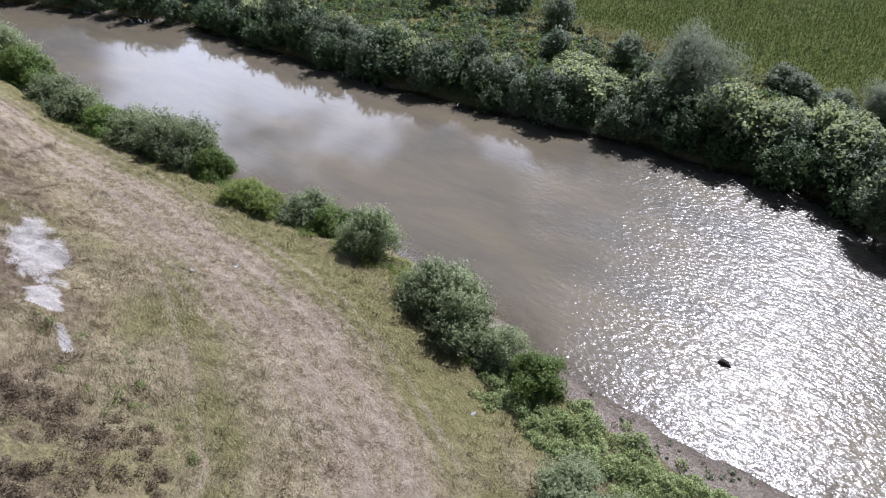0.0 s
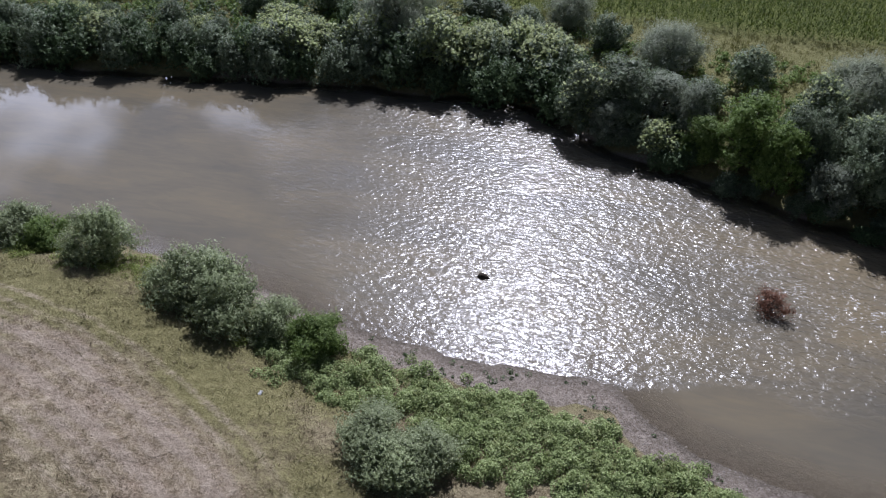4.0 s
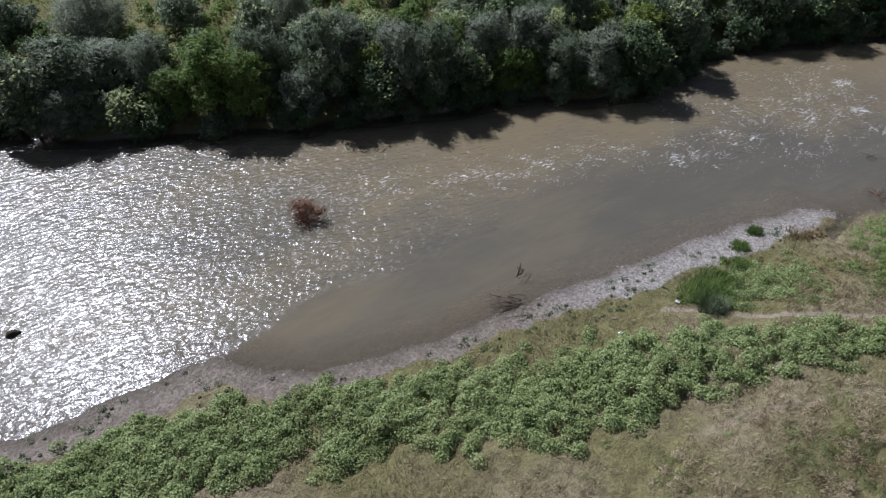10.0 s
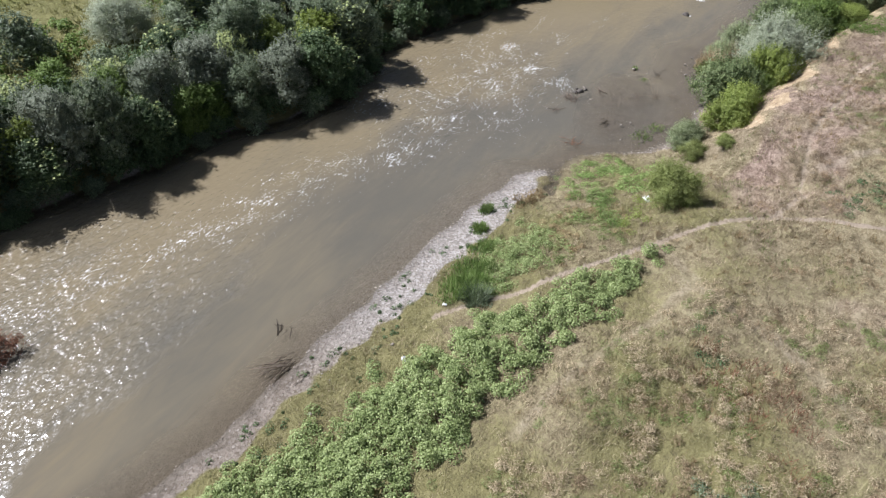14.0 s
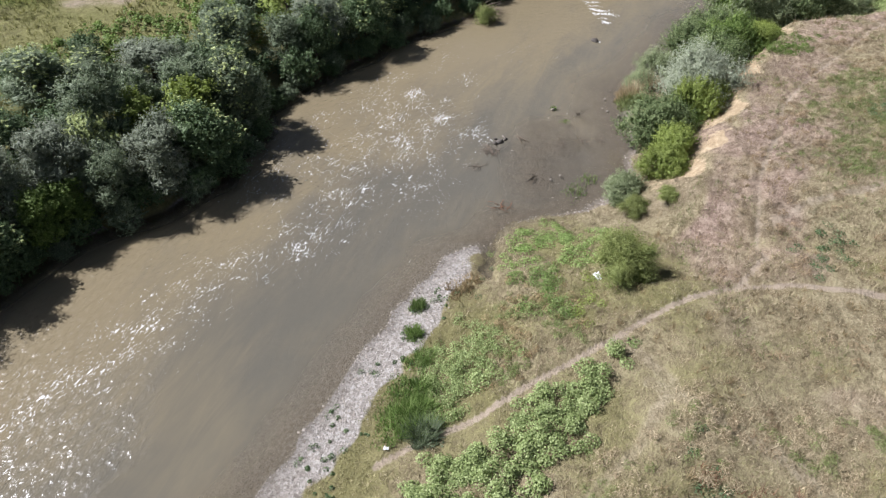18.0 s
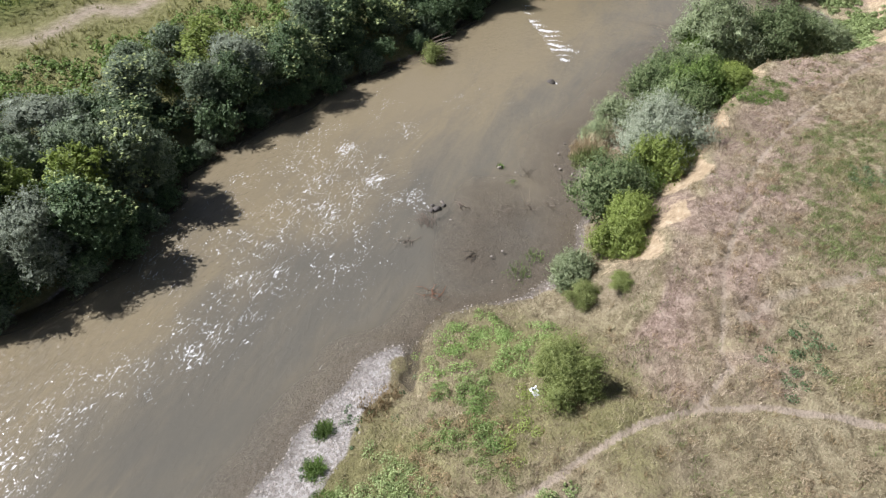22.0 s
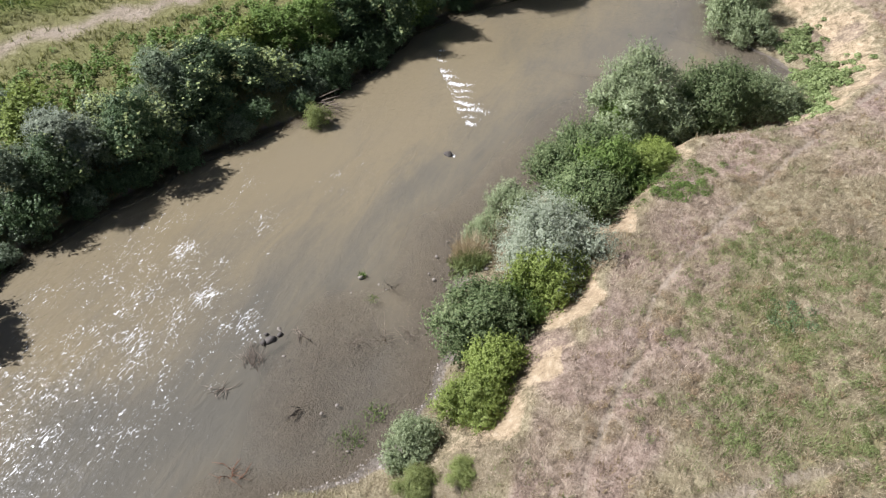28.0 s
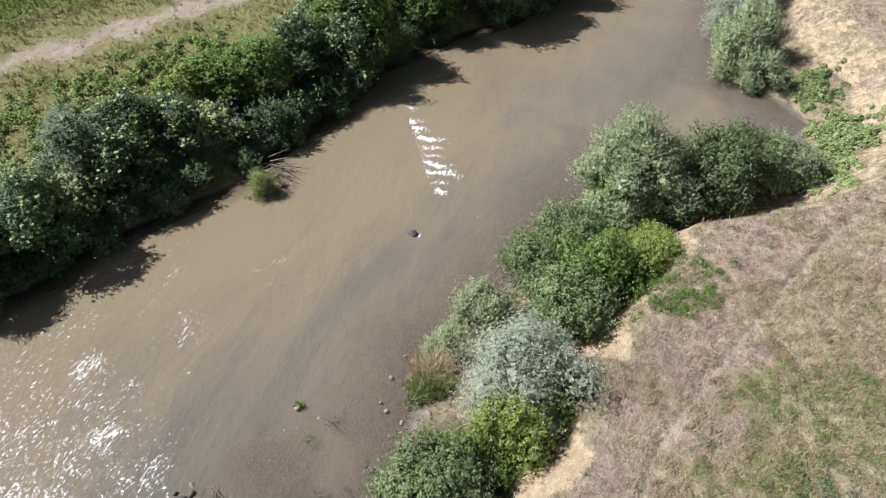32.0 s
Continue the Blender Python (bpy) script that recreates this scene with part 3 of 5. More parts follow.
    col = k.mix(k.attr("crop"), col, crop)
    k.color(col)
    k.normal(k.bump(k.math('ADD', n3, k.math('MULTIPLY', n2, 1.5)), 0.8, 0.2))
    return k.m


xs = steps(-52, 90, 0.2, (-2500, 2500))
ys = steps(-14, 24, 0.2, (-2500, 2500))
ground = sheet("ground", xs, ys, ground_z, ground_material(),
               {"dirt": m_dirt, "gravel": m_gravel, "sand": m_sand, "green": m_green, "crop": m_crop, "heath": m_heath, "rose": m_rose})
tagged(ground, "dry grass river banks with gravel edges and dirt tracks", "ground", kind="structure")


# ---- river ----
def w_depth(x, y, z):
    return np.clip(-ground_z(x, y), 0, 3)


def w_chop(x, y, z):
    """How choppy the surface is: glassy upstream, broken over the shallows."""
    edge = y - np.interp(x, (-14, 2.8, 5.0, 18, 30), (20, 21.2, 22.4, 22.8, 26)) + 0.7 * wobble(x, y, 2.0, 1)
    v = 0.03 + 0.97 * smooth(-24, -8, x + 0.4 * (y - 30) + 1.5 * wobble(x, y, 3, 2)) * smooth(-0.6, 1.6, edge) * (1 + 0.8 * smooth(1, 10, x)) * (1 - 0.4 * smooth(15, 24, x))
    v = np.maximum(v, 1.1 * np.exp(-((y - far_y(x) + 7.5) / 3.2) ** 2) * smooth(-8, 4, x) * (1 - smooth(44, 52, x)))
    v = np.maximum(v, 1.5 * np.exp(-(((x - 44) / 6) ** 2 + ((y - 21.5) / 4.5) ** 2)))
    v = np.maximum(v, 1.6 * np.exp(-(((x - 37) / 8) ** 2 + ((y - 25) / 6) ** 2)))
    v = np.maximum(v, 1.0 * np.exp(-(((x - 44.5) / 3.5) ** 2 + ((y - 14.8) / 1.8) ** 2)))
    v = np.maximum(v, 0.6 * np.exp(-(((x - 67) / 4) ** 2 + ((y - 16) / 4) ** 2)))
    v = np.maximum(v, (0.48 + 0.2 * wobble(x, y, 4.0, 51) + 0.15 * wobble(x, 3 * y, 3.0, 53)) * smooth(17, 27, x))
    return v


def w_silt_sheen(x, y, z):
    """Sandy tone towards the far bank and past the bar; reflected sky painted as grey by the near bank."""
    dn, df = bank_distance(x, y)
    v = 0.45 + 0.4 * smooth(-13, -4, df) * smooth(4, 14, x) - 0.4 * np.exp(-((dn + 5) / 4.0) ** 2) * smooth(18, 26, x) * (1 - smooth(42, 50, x))
    v = v - 0.2 * line_mask(x, y, ((60.9, 14.8), (57.9, 15.4), (55.2, 16.2), (51.5, 16.4), (48.6, 15.9)), 0.25, 0.9)
    return np.clip(v + 0.12 * smooth(48, 56, x) * (1 - smooth(74, 82, x)), 0, 1)


def w_foam_glint(x, y, z):
    # the broken line of the sill, and its tails downstream
    v = 0.0 * x
    for i, (px, py, ln) in enumerate(((74.0, 20.4, 1.2), (72.6, 19.8, 1.4), (71.2, 19.1, 1.9), (70.4, 18.6, 2.2), (69.6, 17.9, 3.2), (68.7, 17.3, 2.4), (67.9, 16.8, 2.0), (67.2, 16.5, 3.0), (66.5, 16.1, 3.6), (65.6, 15.4, 1.8), (64.9, 15.0, 1.5), (61.2, 14.6, 0.9))):
        d = py + 0.25 - y
        side = np.abs(x - px - 0.12 * d - 0.12 * np.sin(3.1 * d + 2 * i)) / (0.24 + 0.14 * np.clip(d, 0, 4))
        v = np.maximum(v, 1.12 * smooth(-0.1, 0.25, d) * (1 - smooth(0.25 * ln, ln, d)) * np.exp(-side ** 2))
    v = np.maximum(v, 0.78 * line_mask(x, y, ((74.2, 20.6), (71.2, 19.1), (69.6, 17.9), (67.2, 16.5), (64.9, 15.0)), 0.08, 0.4) * (0.8 + 0.35 * wobble(x, y, 0.6, 91)))
    # foam of the riffles, plus sun glints painted as fields of white flecks
    for cx, cy, r, w in ((47.8, 24.5, 1.6, 0.82), (45.5, 21.7, 1.7, 0.84), (45.2, 18.9, 1.6, 0.75), (51.5, 21.8, 1.8, 0.65), (42.5, 22.5, 7.5, 0.56), (46.5, 26, 5.0, 0.52), (39, 25.5, 6.5, 0.5), (36, 29, 5.0, 0.52), (41, 18.5, 2.5, 0.42), (33, 25.5, 4.0, 0.42), (57, 19.5, 3.5, 0.36), (54, 25, 4.0, 0.4), (44.2, 18.0, 1.2, 0.7), (38, 20, 5.0, 0.5)):
        v = np.maximum(v, w * np.exp(-(((x - cx) / r) ** 2 + ((y - cy) / (r * 0.7)) ** 2)))
    v = np.maximum(v, 0.54 * np.exp(-((y - far_y(x) + 8.2) / 3.4) ** 2) * smooth(2, 8, x) * (1 - smooth(46, 52, x)))
    v = np.maximum(v, 0.5 * np.exp(-((y - far_y(x) + 4.5) / 1.6) ** 2) * smooth(38, 42, x) * (1 - smooth(50, 54, x)))
    return v


def water_material():
    k = Mat("silty_river_water", 0.1, 0.5)
    chop = k.attr("chop")
    fine = k.noise(2.5, 3.0, 0.5, stretch=(0.85, 1.6, 1.0, 10), dist=0.5)
    broad = k.noise(0.55, 3.0, 0.5, stretch=(1.15, 1.3, 1.0, 15))
    h = k.math('ADD', k.math('MULTIPLY', fine, 0.8), k.math('MULTIPLY', broad, 0.8))
    nor = k.bump(h, k.math('MULTIPLY', chop, 1.0), 0.098)
    tone = k.noise(0.16, 4.0, 0.6, stretch=(0.6, 1.5, 1, 15), dist=0.6)
    streak = k.noise(0.5, 5.0, 0.65, stretch=(0.5, 2.2, 1, -12), dist=2.0)
    side = k.step(k.math('ADD', k.attr("silt"), k.math('MULTIPLY', k.math('SUBTRACT', k.math('ADD', k.math('MULTIPLY', tone, 0.7), k.math('MULTIPLY', streak, 0.3)), 0.5), 1.6)), 0.0, 1.0)
    # grey end: sky sheen put into the body colour; golden end: sandy water
    col = k.ramp(side, (0.0, (0.106, 0.097, 0.076)), (0.5, (0.148, 0.127, 0.088)), (1.0, (0.192, 0.156, 0.095)))
    rip = k.noise(1.5, 5.0, 0.6, stretch=(0.8, 1.7, 1.0, -15), dist=0.5)
    rough_nor = k.bump(rip, k.math('MULTIPLY', k.step(chop, 0.05, 0.6), 1.0), 0.055)
    dif = k.node("ShaderNodeBsdfDiffuse")
    k.put(dif.inputs["Color"], col)
    k.put(dif.inputs["Normal"], rough_nor)
    clear = k.node("ShaderNodeBsdfTransparent")
    clear.inputs["Color"].default_value = (0.97, 0.94, 0.86, 1)
    body = k.node("ShaderNodeMixShader")
    k.put(body.inputs[0], k.step(k.attr("depth"), -0.1, 0.62))
    k.t.links.new(clear.outputs[0], body.inputs[1])
    k.t.links.new(dif.outputs[0], body.inputs[2])
    # white flecks: foam at the rapids, painted sun glints elsewhere
    foam = k.node("ShaderNodeBsdfDiffuse")
    foam.inputs["Color"].default_value = (0.66, 0.65, 0.62, 1)
    fn = k.math('ADD', k.math('MULTIPLY', k.noise(5.5, 4.0, 0.6, stretch=(0.7, 1.9, 1.0, -25), dist=1.2), 0.75), k.math('MULTIPLY', k.noise(0.8, 3.0), 0.25))
    fm = k.node("ShaderNodeMixShader")
    k.put(fm.inputs[0], k.step(k.math('ADD', k.math('MULTIPLY', k.attr("foam"), 0.63), k.math('MULTIPLY', k.math('SUBTRACT', fn, 0.5), 2.6)), 0.54, 0.64))
    k.t.links.new(body.outputs[0], fm.inputs[1])
    k.t.links.new(foam.outputs[0], fm.inputs[2])
    gl = k.node("ShaderNodeBsdfGlossy")
    k.put(gl.inputs["Roughness"], k.math('ADD', 0.02, k.math('MULTIPLY', k.step(chop, 0.05, 0.8), 0.06)))
    k.put(gl.inputs["Normal"], nor)
    wide = k.node("ShaderNodeBsdfGlossy")
    k.put(wide.inputs["Roughness"], k.math('ADD', 0.025, k.math('MULTIPLY', k.step(chop, 0.1, 0.8), 0.21)))
    k.put(wide.inputs["Normal"], nor)
    both = k.node("ShaderNodeMixShader")
    both.inputs[0].default_value = 0.66
    k.t.links.new(gl.outputs[0], both.inputs[1])
    k.t.links.new(wide.outputs[0], both.inputs[2])
    fr = k.node("ShaderNodeFresnel")
    fr.inputs["IOR"].default_value = 1.42
    k.put(fr.inputs["Normal"], nor)
    ms = k.node("ShaderNodeMixShader")
    k.put(ms.inputs[0], fr.outputs[0])
    k.t.links.new(fm.outputs[0], ms.inputs[1])
    k.t.links.new(both.outputs[0], ms.inputs[2])
    k.t.links.new(ms.outputs[0], k.out.inputs["Surface"])
    return k.m


river = sheet("water", np.unique(np.concatenate([steps(-60, 95, 0.5, (-400, 400)), np.arange(60.1, 75.5, 0.17)])), np.unique(np.concatenate([steps(6, 50, 0.45, (-90, 70)), np.arange(11.1, 21, 0.21)])), lambda x, y: 0 * x, water_material(),
              {"depth": w_depth, "chop": w_chop, "foam": w_foam_glint, "silt": w_silt_sheen})
river.visible_shadow = False
tagged(river, "brown silty river with sun glitter and small rapids", "river", kind="structure")


# ---- plant kit ----
def leaf_mesh(name, pos, nrm, length, width, material, rng, droop=0.0, extra=None, corners=4, along=None):
    """Many small leaves, each a bent four-sided blade: positions, facing, size."""
    n = len(pos)
    a = rng.normal(size=(n, 3))
    a[:, 2] -= droop
    if along is not None:
        a = along + 0.12 * a
    t = a - (a * nrm).sum(1)[:, None] * nrm
    t /= np.linalg.norm(t, axis=1)[:, None] + 1e-9
    b = np.cross(nrm, t)
    ln = length * rng.uniform(0.65, 1.3, n)[:, None]
    wd = width * rng.uniform(0.7, 1.3, n)[:, None]
    co = np.stack([pos - t * ln * 0.5, pos + b * wd * 0.5 + nrm * wd * 0.12, pos + t * ln * 0.5 - nrm * ln * 0.12, pos - b * wd * 0.5 + nrm * wd * 0.12], 1)
    if corners == 3:
        co = np.stack([pos - t * ln * 0.5 - b * wd * 0.5, pos - t * ln * 0.35 + b * wd * 0.6, pos + t * ln * 0.6 - nrm * ln * 0.12], 1)
    return quad_mesh(name, co, material, extra)


def quad_mesh(name, co, material, extra=None):
    """One mesh of separate three- or four-sided pieces."""
    n, c = co.shape[:2]
    me = bpy.data.meshes.new(name)
    me.vertices.add(c * n)
    me.vertices.foreach_set("co", co.astype(np.float32).ravel())
    me.loops.add(c * n)
    me.loops.foreach_set("vertex_index", np.arange(c * n, dtype=np.int32))
    me.polygons.add(n)
    me.polygons.foreach_set("loop_start", np.arange(0, c * n, c, dtype=np.int32))
    me.update(calc_edges=True)
    for key, v in (extra or {}).items():
        at = me.attributes.new(key, 'FLOAT', 'POINT')
        at.data.foreach_set("value", np.repeat(np.asarray(v, dtype=np.float32), c))
    me.materials.append(material)
    return me


def unit(v):
    return v / (np.linalg.norm(v, axis=-1, keepdims=True) + 1e-9)


def tube(bm, pts, radii, sides=7):
    """A tapered round limb through the points."""
    rings = []
    for i, p in enumerate(pts):
        d = (Vector(pts[min(i + 1, len(pts) - 1)]) - Vector(pts[max(i - 1, 0)])).normalized()
        u = d.orthogonal().normalized()
        v = d.cross(u)
        rings.append([bm.verts.new(Vector(p) + radii[i] * (math.cos(a) * u + math.sin(a) * v)) for a in (math.tau * j / sides for j in range(sides))])
    for r, s in zip(rings[:-1], rings[1:]):
        for j in range(sides):
            bm.faces.new((r[j], r[(j + 1) % sides], s[(j + 1) % sides], s[j]))
    bm.faces.new(rings[0][::-1])
    bm.faces.new(rings[-1])


def part(name, bm, material, parent, label=""):
    me = bpy.data.meshes.new(name)
    bm.to_mesh(me)
    bm.free()
    me.materials.append(material)
    for p in me.polygons:
        p.use_smooth = True
    ob = new(name, me)
    ob.parent = parent
    if label:
        tagged(ob, label)
    return ob


def mesh_part(name, me, parent, label=""):
    ob = new(name, me)
    ob.parent = parent
    if label:
        tagged(ob, label)
    return ob


def crown_points(rng, clumps, clump_r, leaves, inside=0.22, shoot=0.34, per=8, dome=None):
    """Leaf places, facings and ways: leafy shoots that point out of and up from a set of clumps."""
    c = np.asarray(clumps)
    r = np.asarray(clump_r)
    w = r ** 2 / (r ** 2).sum()
    n = leaves // per
    k = rng.choice(len(c), n, p=w)
    d = unit(rng.normal(size=(n, 3)) + np.array([0, 0, 0.15]))
    rad = np.where(rng.random(n) < inside, rng.uniform(0.4, 0.85, n), rng.normal(0.95, 0.13, n))
    lump = 1 + 0.25 * np.sin(3.1 * d[:, 0] + k) * np.sin(2.7 * d[:, 1] + 2 * k) + 0.14 * np.sin(7 * d[:, 2] + 5 * d[:, 0] + 3 * k)
    root = c[k] + d * (rad * lump * r[k])[:, None]
    way = unit(d + np.array([0, 0, 0.45]) + 0.35 * rng.normal(size=(n, 3)))
    out = d
    if dome is not None:
        out = unit(0.6 * d + 0.75 * unit((root - np.array([0, 0, 0.42 * dome[0]])) / np.array([dome[1], dome[1], 0.55 * dome[0]])))
    j = np.repeat(np.arange(n), per)
    m = len(j)
    u = rng.random(m)
    p = root[j] + way[j] * ((u - 0.35) * shoot * rng.uniform(0.6, 1.4, n)[j])[:, None] + rng.normal(0, 0.035, (m, 3)) * (1.4 - u)[:, None]
    side = rng.normal(size=(m, 3))
    side = unit(side - (side * d[j]).sum(1)[:, None] * d[j])
    al = unit(0.35 * way[j] + side - np.array([0, 0, 0.25]))
    nr = unit(0.62 * out[j] + np.array([0, 0, 0.75]) + 0.42 * rng.normal(size=(m, 3)))
    nr = unit(nr - (nr * al).sum(1)[:, None] * al)
    return p, nr, al


def make_tree(name, seed, height, radius, leaves, material, leaf=(0.20, 0.075), base=0.12, droop=0.5, clumps=26, label="", category="tree", stems=1, vine=0.0):
    """A tree or tall shrub: trunk, limbs and a crown of small leaves in clumps."""
    rng = np.random.default_rng(seed)
    root = new(name)
    root.empty_display_size = 0.3
    cs, cr = [], []
    for i in range(clumps):
        u = (i + 0.5) / clumps
        zf = base + (1 - base) * (0.06 + 0.86 * u ** 0.85)
        prof = math.sin(math.pi * min(1, 0.16 + 0.84 * zf) ** 1.15) ** 0.7
        ang = i * 2.399 + rng.uniform(-0.5, 0.5)
        rr = radius * prof * rng.uniform(0.3, 0.98)
        cs.append((rr * math.cos(ang), rr * math.sin(ang), height * zf * rng.uniform(0.82, 1.04)))
        cr.append(radius * rng.uniform(0.24, 0.46) * (26 / max(26, clumps)) ** 0.35)
    trunk_top = height * 0.72
    for s in range(stems):
        lean = Vector((rng.uniform(-1, 1), rng.uniform(-1, 1), 0)) * radius * (0.12 if stems == 1 else 0.4)
        bm = bmesh.new()
        r0 = height * 0.022 + 0.02
        pts = [Vector((0, 0, -0.25)) + lean * 0.2 * s, lean * 0.25 + Vector((0, 0, trunk_top * 0.33)), lean * 0.6 + Vector((0, 0, trunk_top * 0.66)), lean + Vector((0, 0, trunk_top))]
        tube(bm, pts, (r0, r0 * 0.8, r0 * 0.55, r0 * 0.25), 8)
        part("trunk", bm, M_BARK, root)
    for i in range(0, clumps, max(1, clumps // 7)):
        bm = bmesh.new()
        c = Vector(cs[i])
        s = Vector((0, 0, min(trunk_top, max(0.15, c.z * 0.55))))
        tube(bm, [s, s.lerp(c, 0.5) + Vector((0, 0, 0.1 * height * 0.3)), c], (height * 0.011 + 0.01, height * 0.007 + 0.006, 0.008), 5)
        part("limb", bm, M_BARK, root)
    p, n, al = crown_points(rng, cs, cr, leaves, shoot=(0.25 if stems == 1 else 0.42) + 0.02 * height, dome=(height, radius))
    keep = p[:, 2] > 0.03
    mesh_part("crown", leaf_mesh("crown", p[keep], n[keep], leaf[0], leaf[1], material, rng, droop, corners=3, along=al[keep]), root)
    # large unseen blades inside the clumps, added to keep light from coming through
    m = max(60, leaves // 26)
    ci = rng.choice(len(cs), m)
    dd = unit(rng.normal(size=(m, 3)))
    pc = np.asarray(cs)[ci] + dd * (rng.uniform(0.2, 0.6, m) * np.asarray(cr)[ci])[:, None]
    big = (0.16 * radius + 0.08) if stems == 1 and leaves < 40000 else 0.09 * radius + 0.05
    pc, dd = pc[pc[:, 2] > big], dd[pc[:, 2] > big]
    mesh_part("inner_foliage", leaf_mesh("inner_foliage", pc, dd, big, big * 0.9, material, rng, 0.1, corners=3), root)
    if vine > 0:
        pv, nv, av = crown_points(rng, cs, np.asarray(cr) * 1.06, int(leaves * vine * 2.6), inside=0.0, shoot=0.2)
        top = (pv[:, 2] > height * 0.3) & (nv[:, 2] > 0.2) & (np.sin(pv[:, 0] * 0.9 + seed) + np.sin(pv[:, 1] * 0.8 + 0.5 * pv[:, 2] + 2 * seed) > -0.25)
        up = unit(nv[top] + np.array([0, 0.2, 0.9]))
        mesh_part("creeper", leaf_mesh("creeper", pv[top], up, 0.17, 0.14, M_VINE, rng, 0.1, corners=3), root, "pale green creeper over the crown")
    return tagged(root, label, category)


LIBRARY = {}


def plant(kind, x, y, size=1.0, turn=0.0, tall=1.0, label="", group="", sink=0.05, z=None):
    """Set out one tree of a kind; the first stands as built, the others are copies."""
    maker, used = LIBRARY[kind]
    m = Matrix.Translation((x, y, (gz(x, y) if z is None else z) - sink)) @ pose(0, 0, 0, 0, 0, turn) @ Matrix.Diagonal((size, size, size * tall, 1))
    if used is None:
        ob = maker()
        LIBRARY[kind] = (maker, ob)
        ob.matrix_basis = m
    else:
        ob = copy_thing(used, m)
        ob.matrix_basis = m
    return tagged(ob, label, group=group)


def kind(key, *args, **kw):
    LIBRARY[key] = (lambda: make_tree(*args, **kw), None)


# template sizes are for size 1
kind("willow_a", "willow_tree", 1, 7.4, 2.7, 27000, M_WILLOW, (0.17, 0.055), 0.06, label="grey-green willow tree on the river bank", clumps=38)
kind("willow_b", "willow_tree", 2, 6.8, 2.6, 26000, M_WILLOW, (0.17, 0.055), 0.04, label="grey-green willow tree leaning over the water", clumps=36, vine=0.08)
kind("willow_c", "willow_tree", 3, 7.0, 2.5, 26000, M_SILVER, (0.16, 0.052), 0.06, label="pale grey willow tree on the river bank", clumps=36)
kind("tree_green", "green_tree", 4, 7.0, 2.2, 18000, M_GREEN, (0.15, 0.09), 0.05, label="bright green broadleaf tree on the river bank", clumps=22)
kind("tree_dark", "dark_tree", 5, 7.2, 2.5, 20000, M_DARKLEAF, (0.15, 0.09), 0.04, label="dark green broadleaf tree on the river bank", clumps=24, vine=0.08)
kind("tree_lime", "lime_tree", 6, 5.6, 1.7, 9000, M_LIME, (0.15, 0.095), 0.04, label="yellow-green young tree among willows", clumps=22)
kind("vine_shrub", "vine_shrub", 7, 3.3, 2.2, 5500, M_WILLOW, (0.19, 0.11), 0.02, label="riverside shrub overgrown with pale creeper", category="shrub", clumps=24, stems=2, vine=0.8)
kind("dark_shrub", "dark_shrub", 8, 2.8, 2.0, 5200, M_DARKLEAF, (0.19, 0.11), 0.02, label="dark green shrub at the water's edge", category="shrub", clumps=22, stems=2)
kind("grey_shrub", "grey_shrub", 9, 2.6, 1.7, 16000, M_SALLOW, (0.14, 0.05), 0.02, label="grey-green willow shrub on the bank", category="shrub", clumps=20, stems=3)
kind("sage_shrub", "sage_shrub", 21, 2.8, 1.9, 6000, M_WILLOW, (0.20, 0.085), 0.02, label="grey-green shrub of the far bank", category="shrub", clumps=20, stems=2)
kind("silver_shrub", "silver_willow_shrub", 10, 3.6, 2.3, 42000, M_WHITE, (0.105, 0.036), 0.02, label="silvery willow shrub in full leaf", category="shrub", clumps=26, stems=3)
kind("green_shrub", "green_shrub", 11, 2.7, 1.6, 22000, M_GREEN, (0.12, 0.05), 0.02, label="fresh green shrub on the bank", category="shrub", clumps=20, stems=3)
kind("leafy_shrub", "leafy_shrub", 31, 2.7, 1.7, 22000, M_SAGE, (0.12, 0.05), 0.02, label="sage-green leafy shrub below the bluff", category="shrub", clumps=26, stems=3)
kind("lime_shrub", "lime_shrub", 12, 2.2, 1.5, 18000, M_LIME, (0.11, 0.048), 0.02, label="yellow-green shrub at the foot of the bank", category="shrub", clumps=18, stems=3)

kind("willow_d", "willow_tree", 13, 7.0, 3.1, 46000, M_SALLOW, (0.13, 0.048), 0.04, label="tall grey-green willow standing on the point", clumps=40)
kind("olive_bush", "olive_bush", 16, 2.0, 1.35, 40000, M_BUSH, (0.075, 0.026), 0.0, label="dense olive-green bush on the dry slope", category="shrub", clumps=26, stems=4)
kind("straw_bush", "pale_bush", 14, 1.3, 0.95, 7000, M_BUSH, (0.11, 0.028), 0.05, label="low pale bush standing in the river shallows", category="shrub", clumps=12, stems=2)
kind("rust_bush", "rust_bush", 15, 1.15, 0.85, 2600, M_RED, (0.2, 0.02), 0.02, label="red-brown bare bush standing in the river", category="shrub", clumps=12, stems=3)

FAR_GROUP = "trees along the far bank"
rng = random.Random(5)


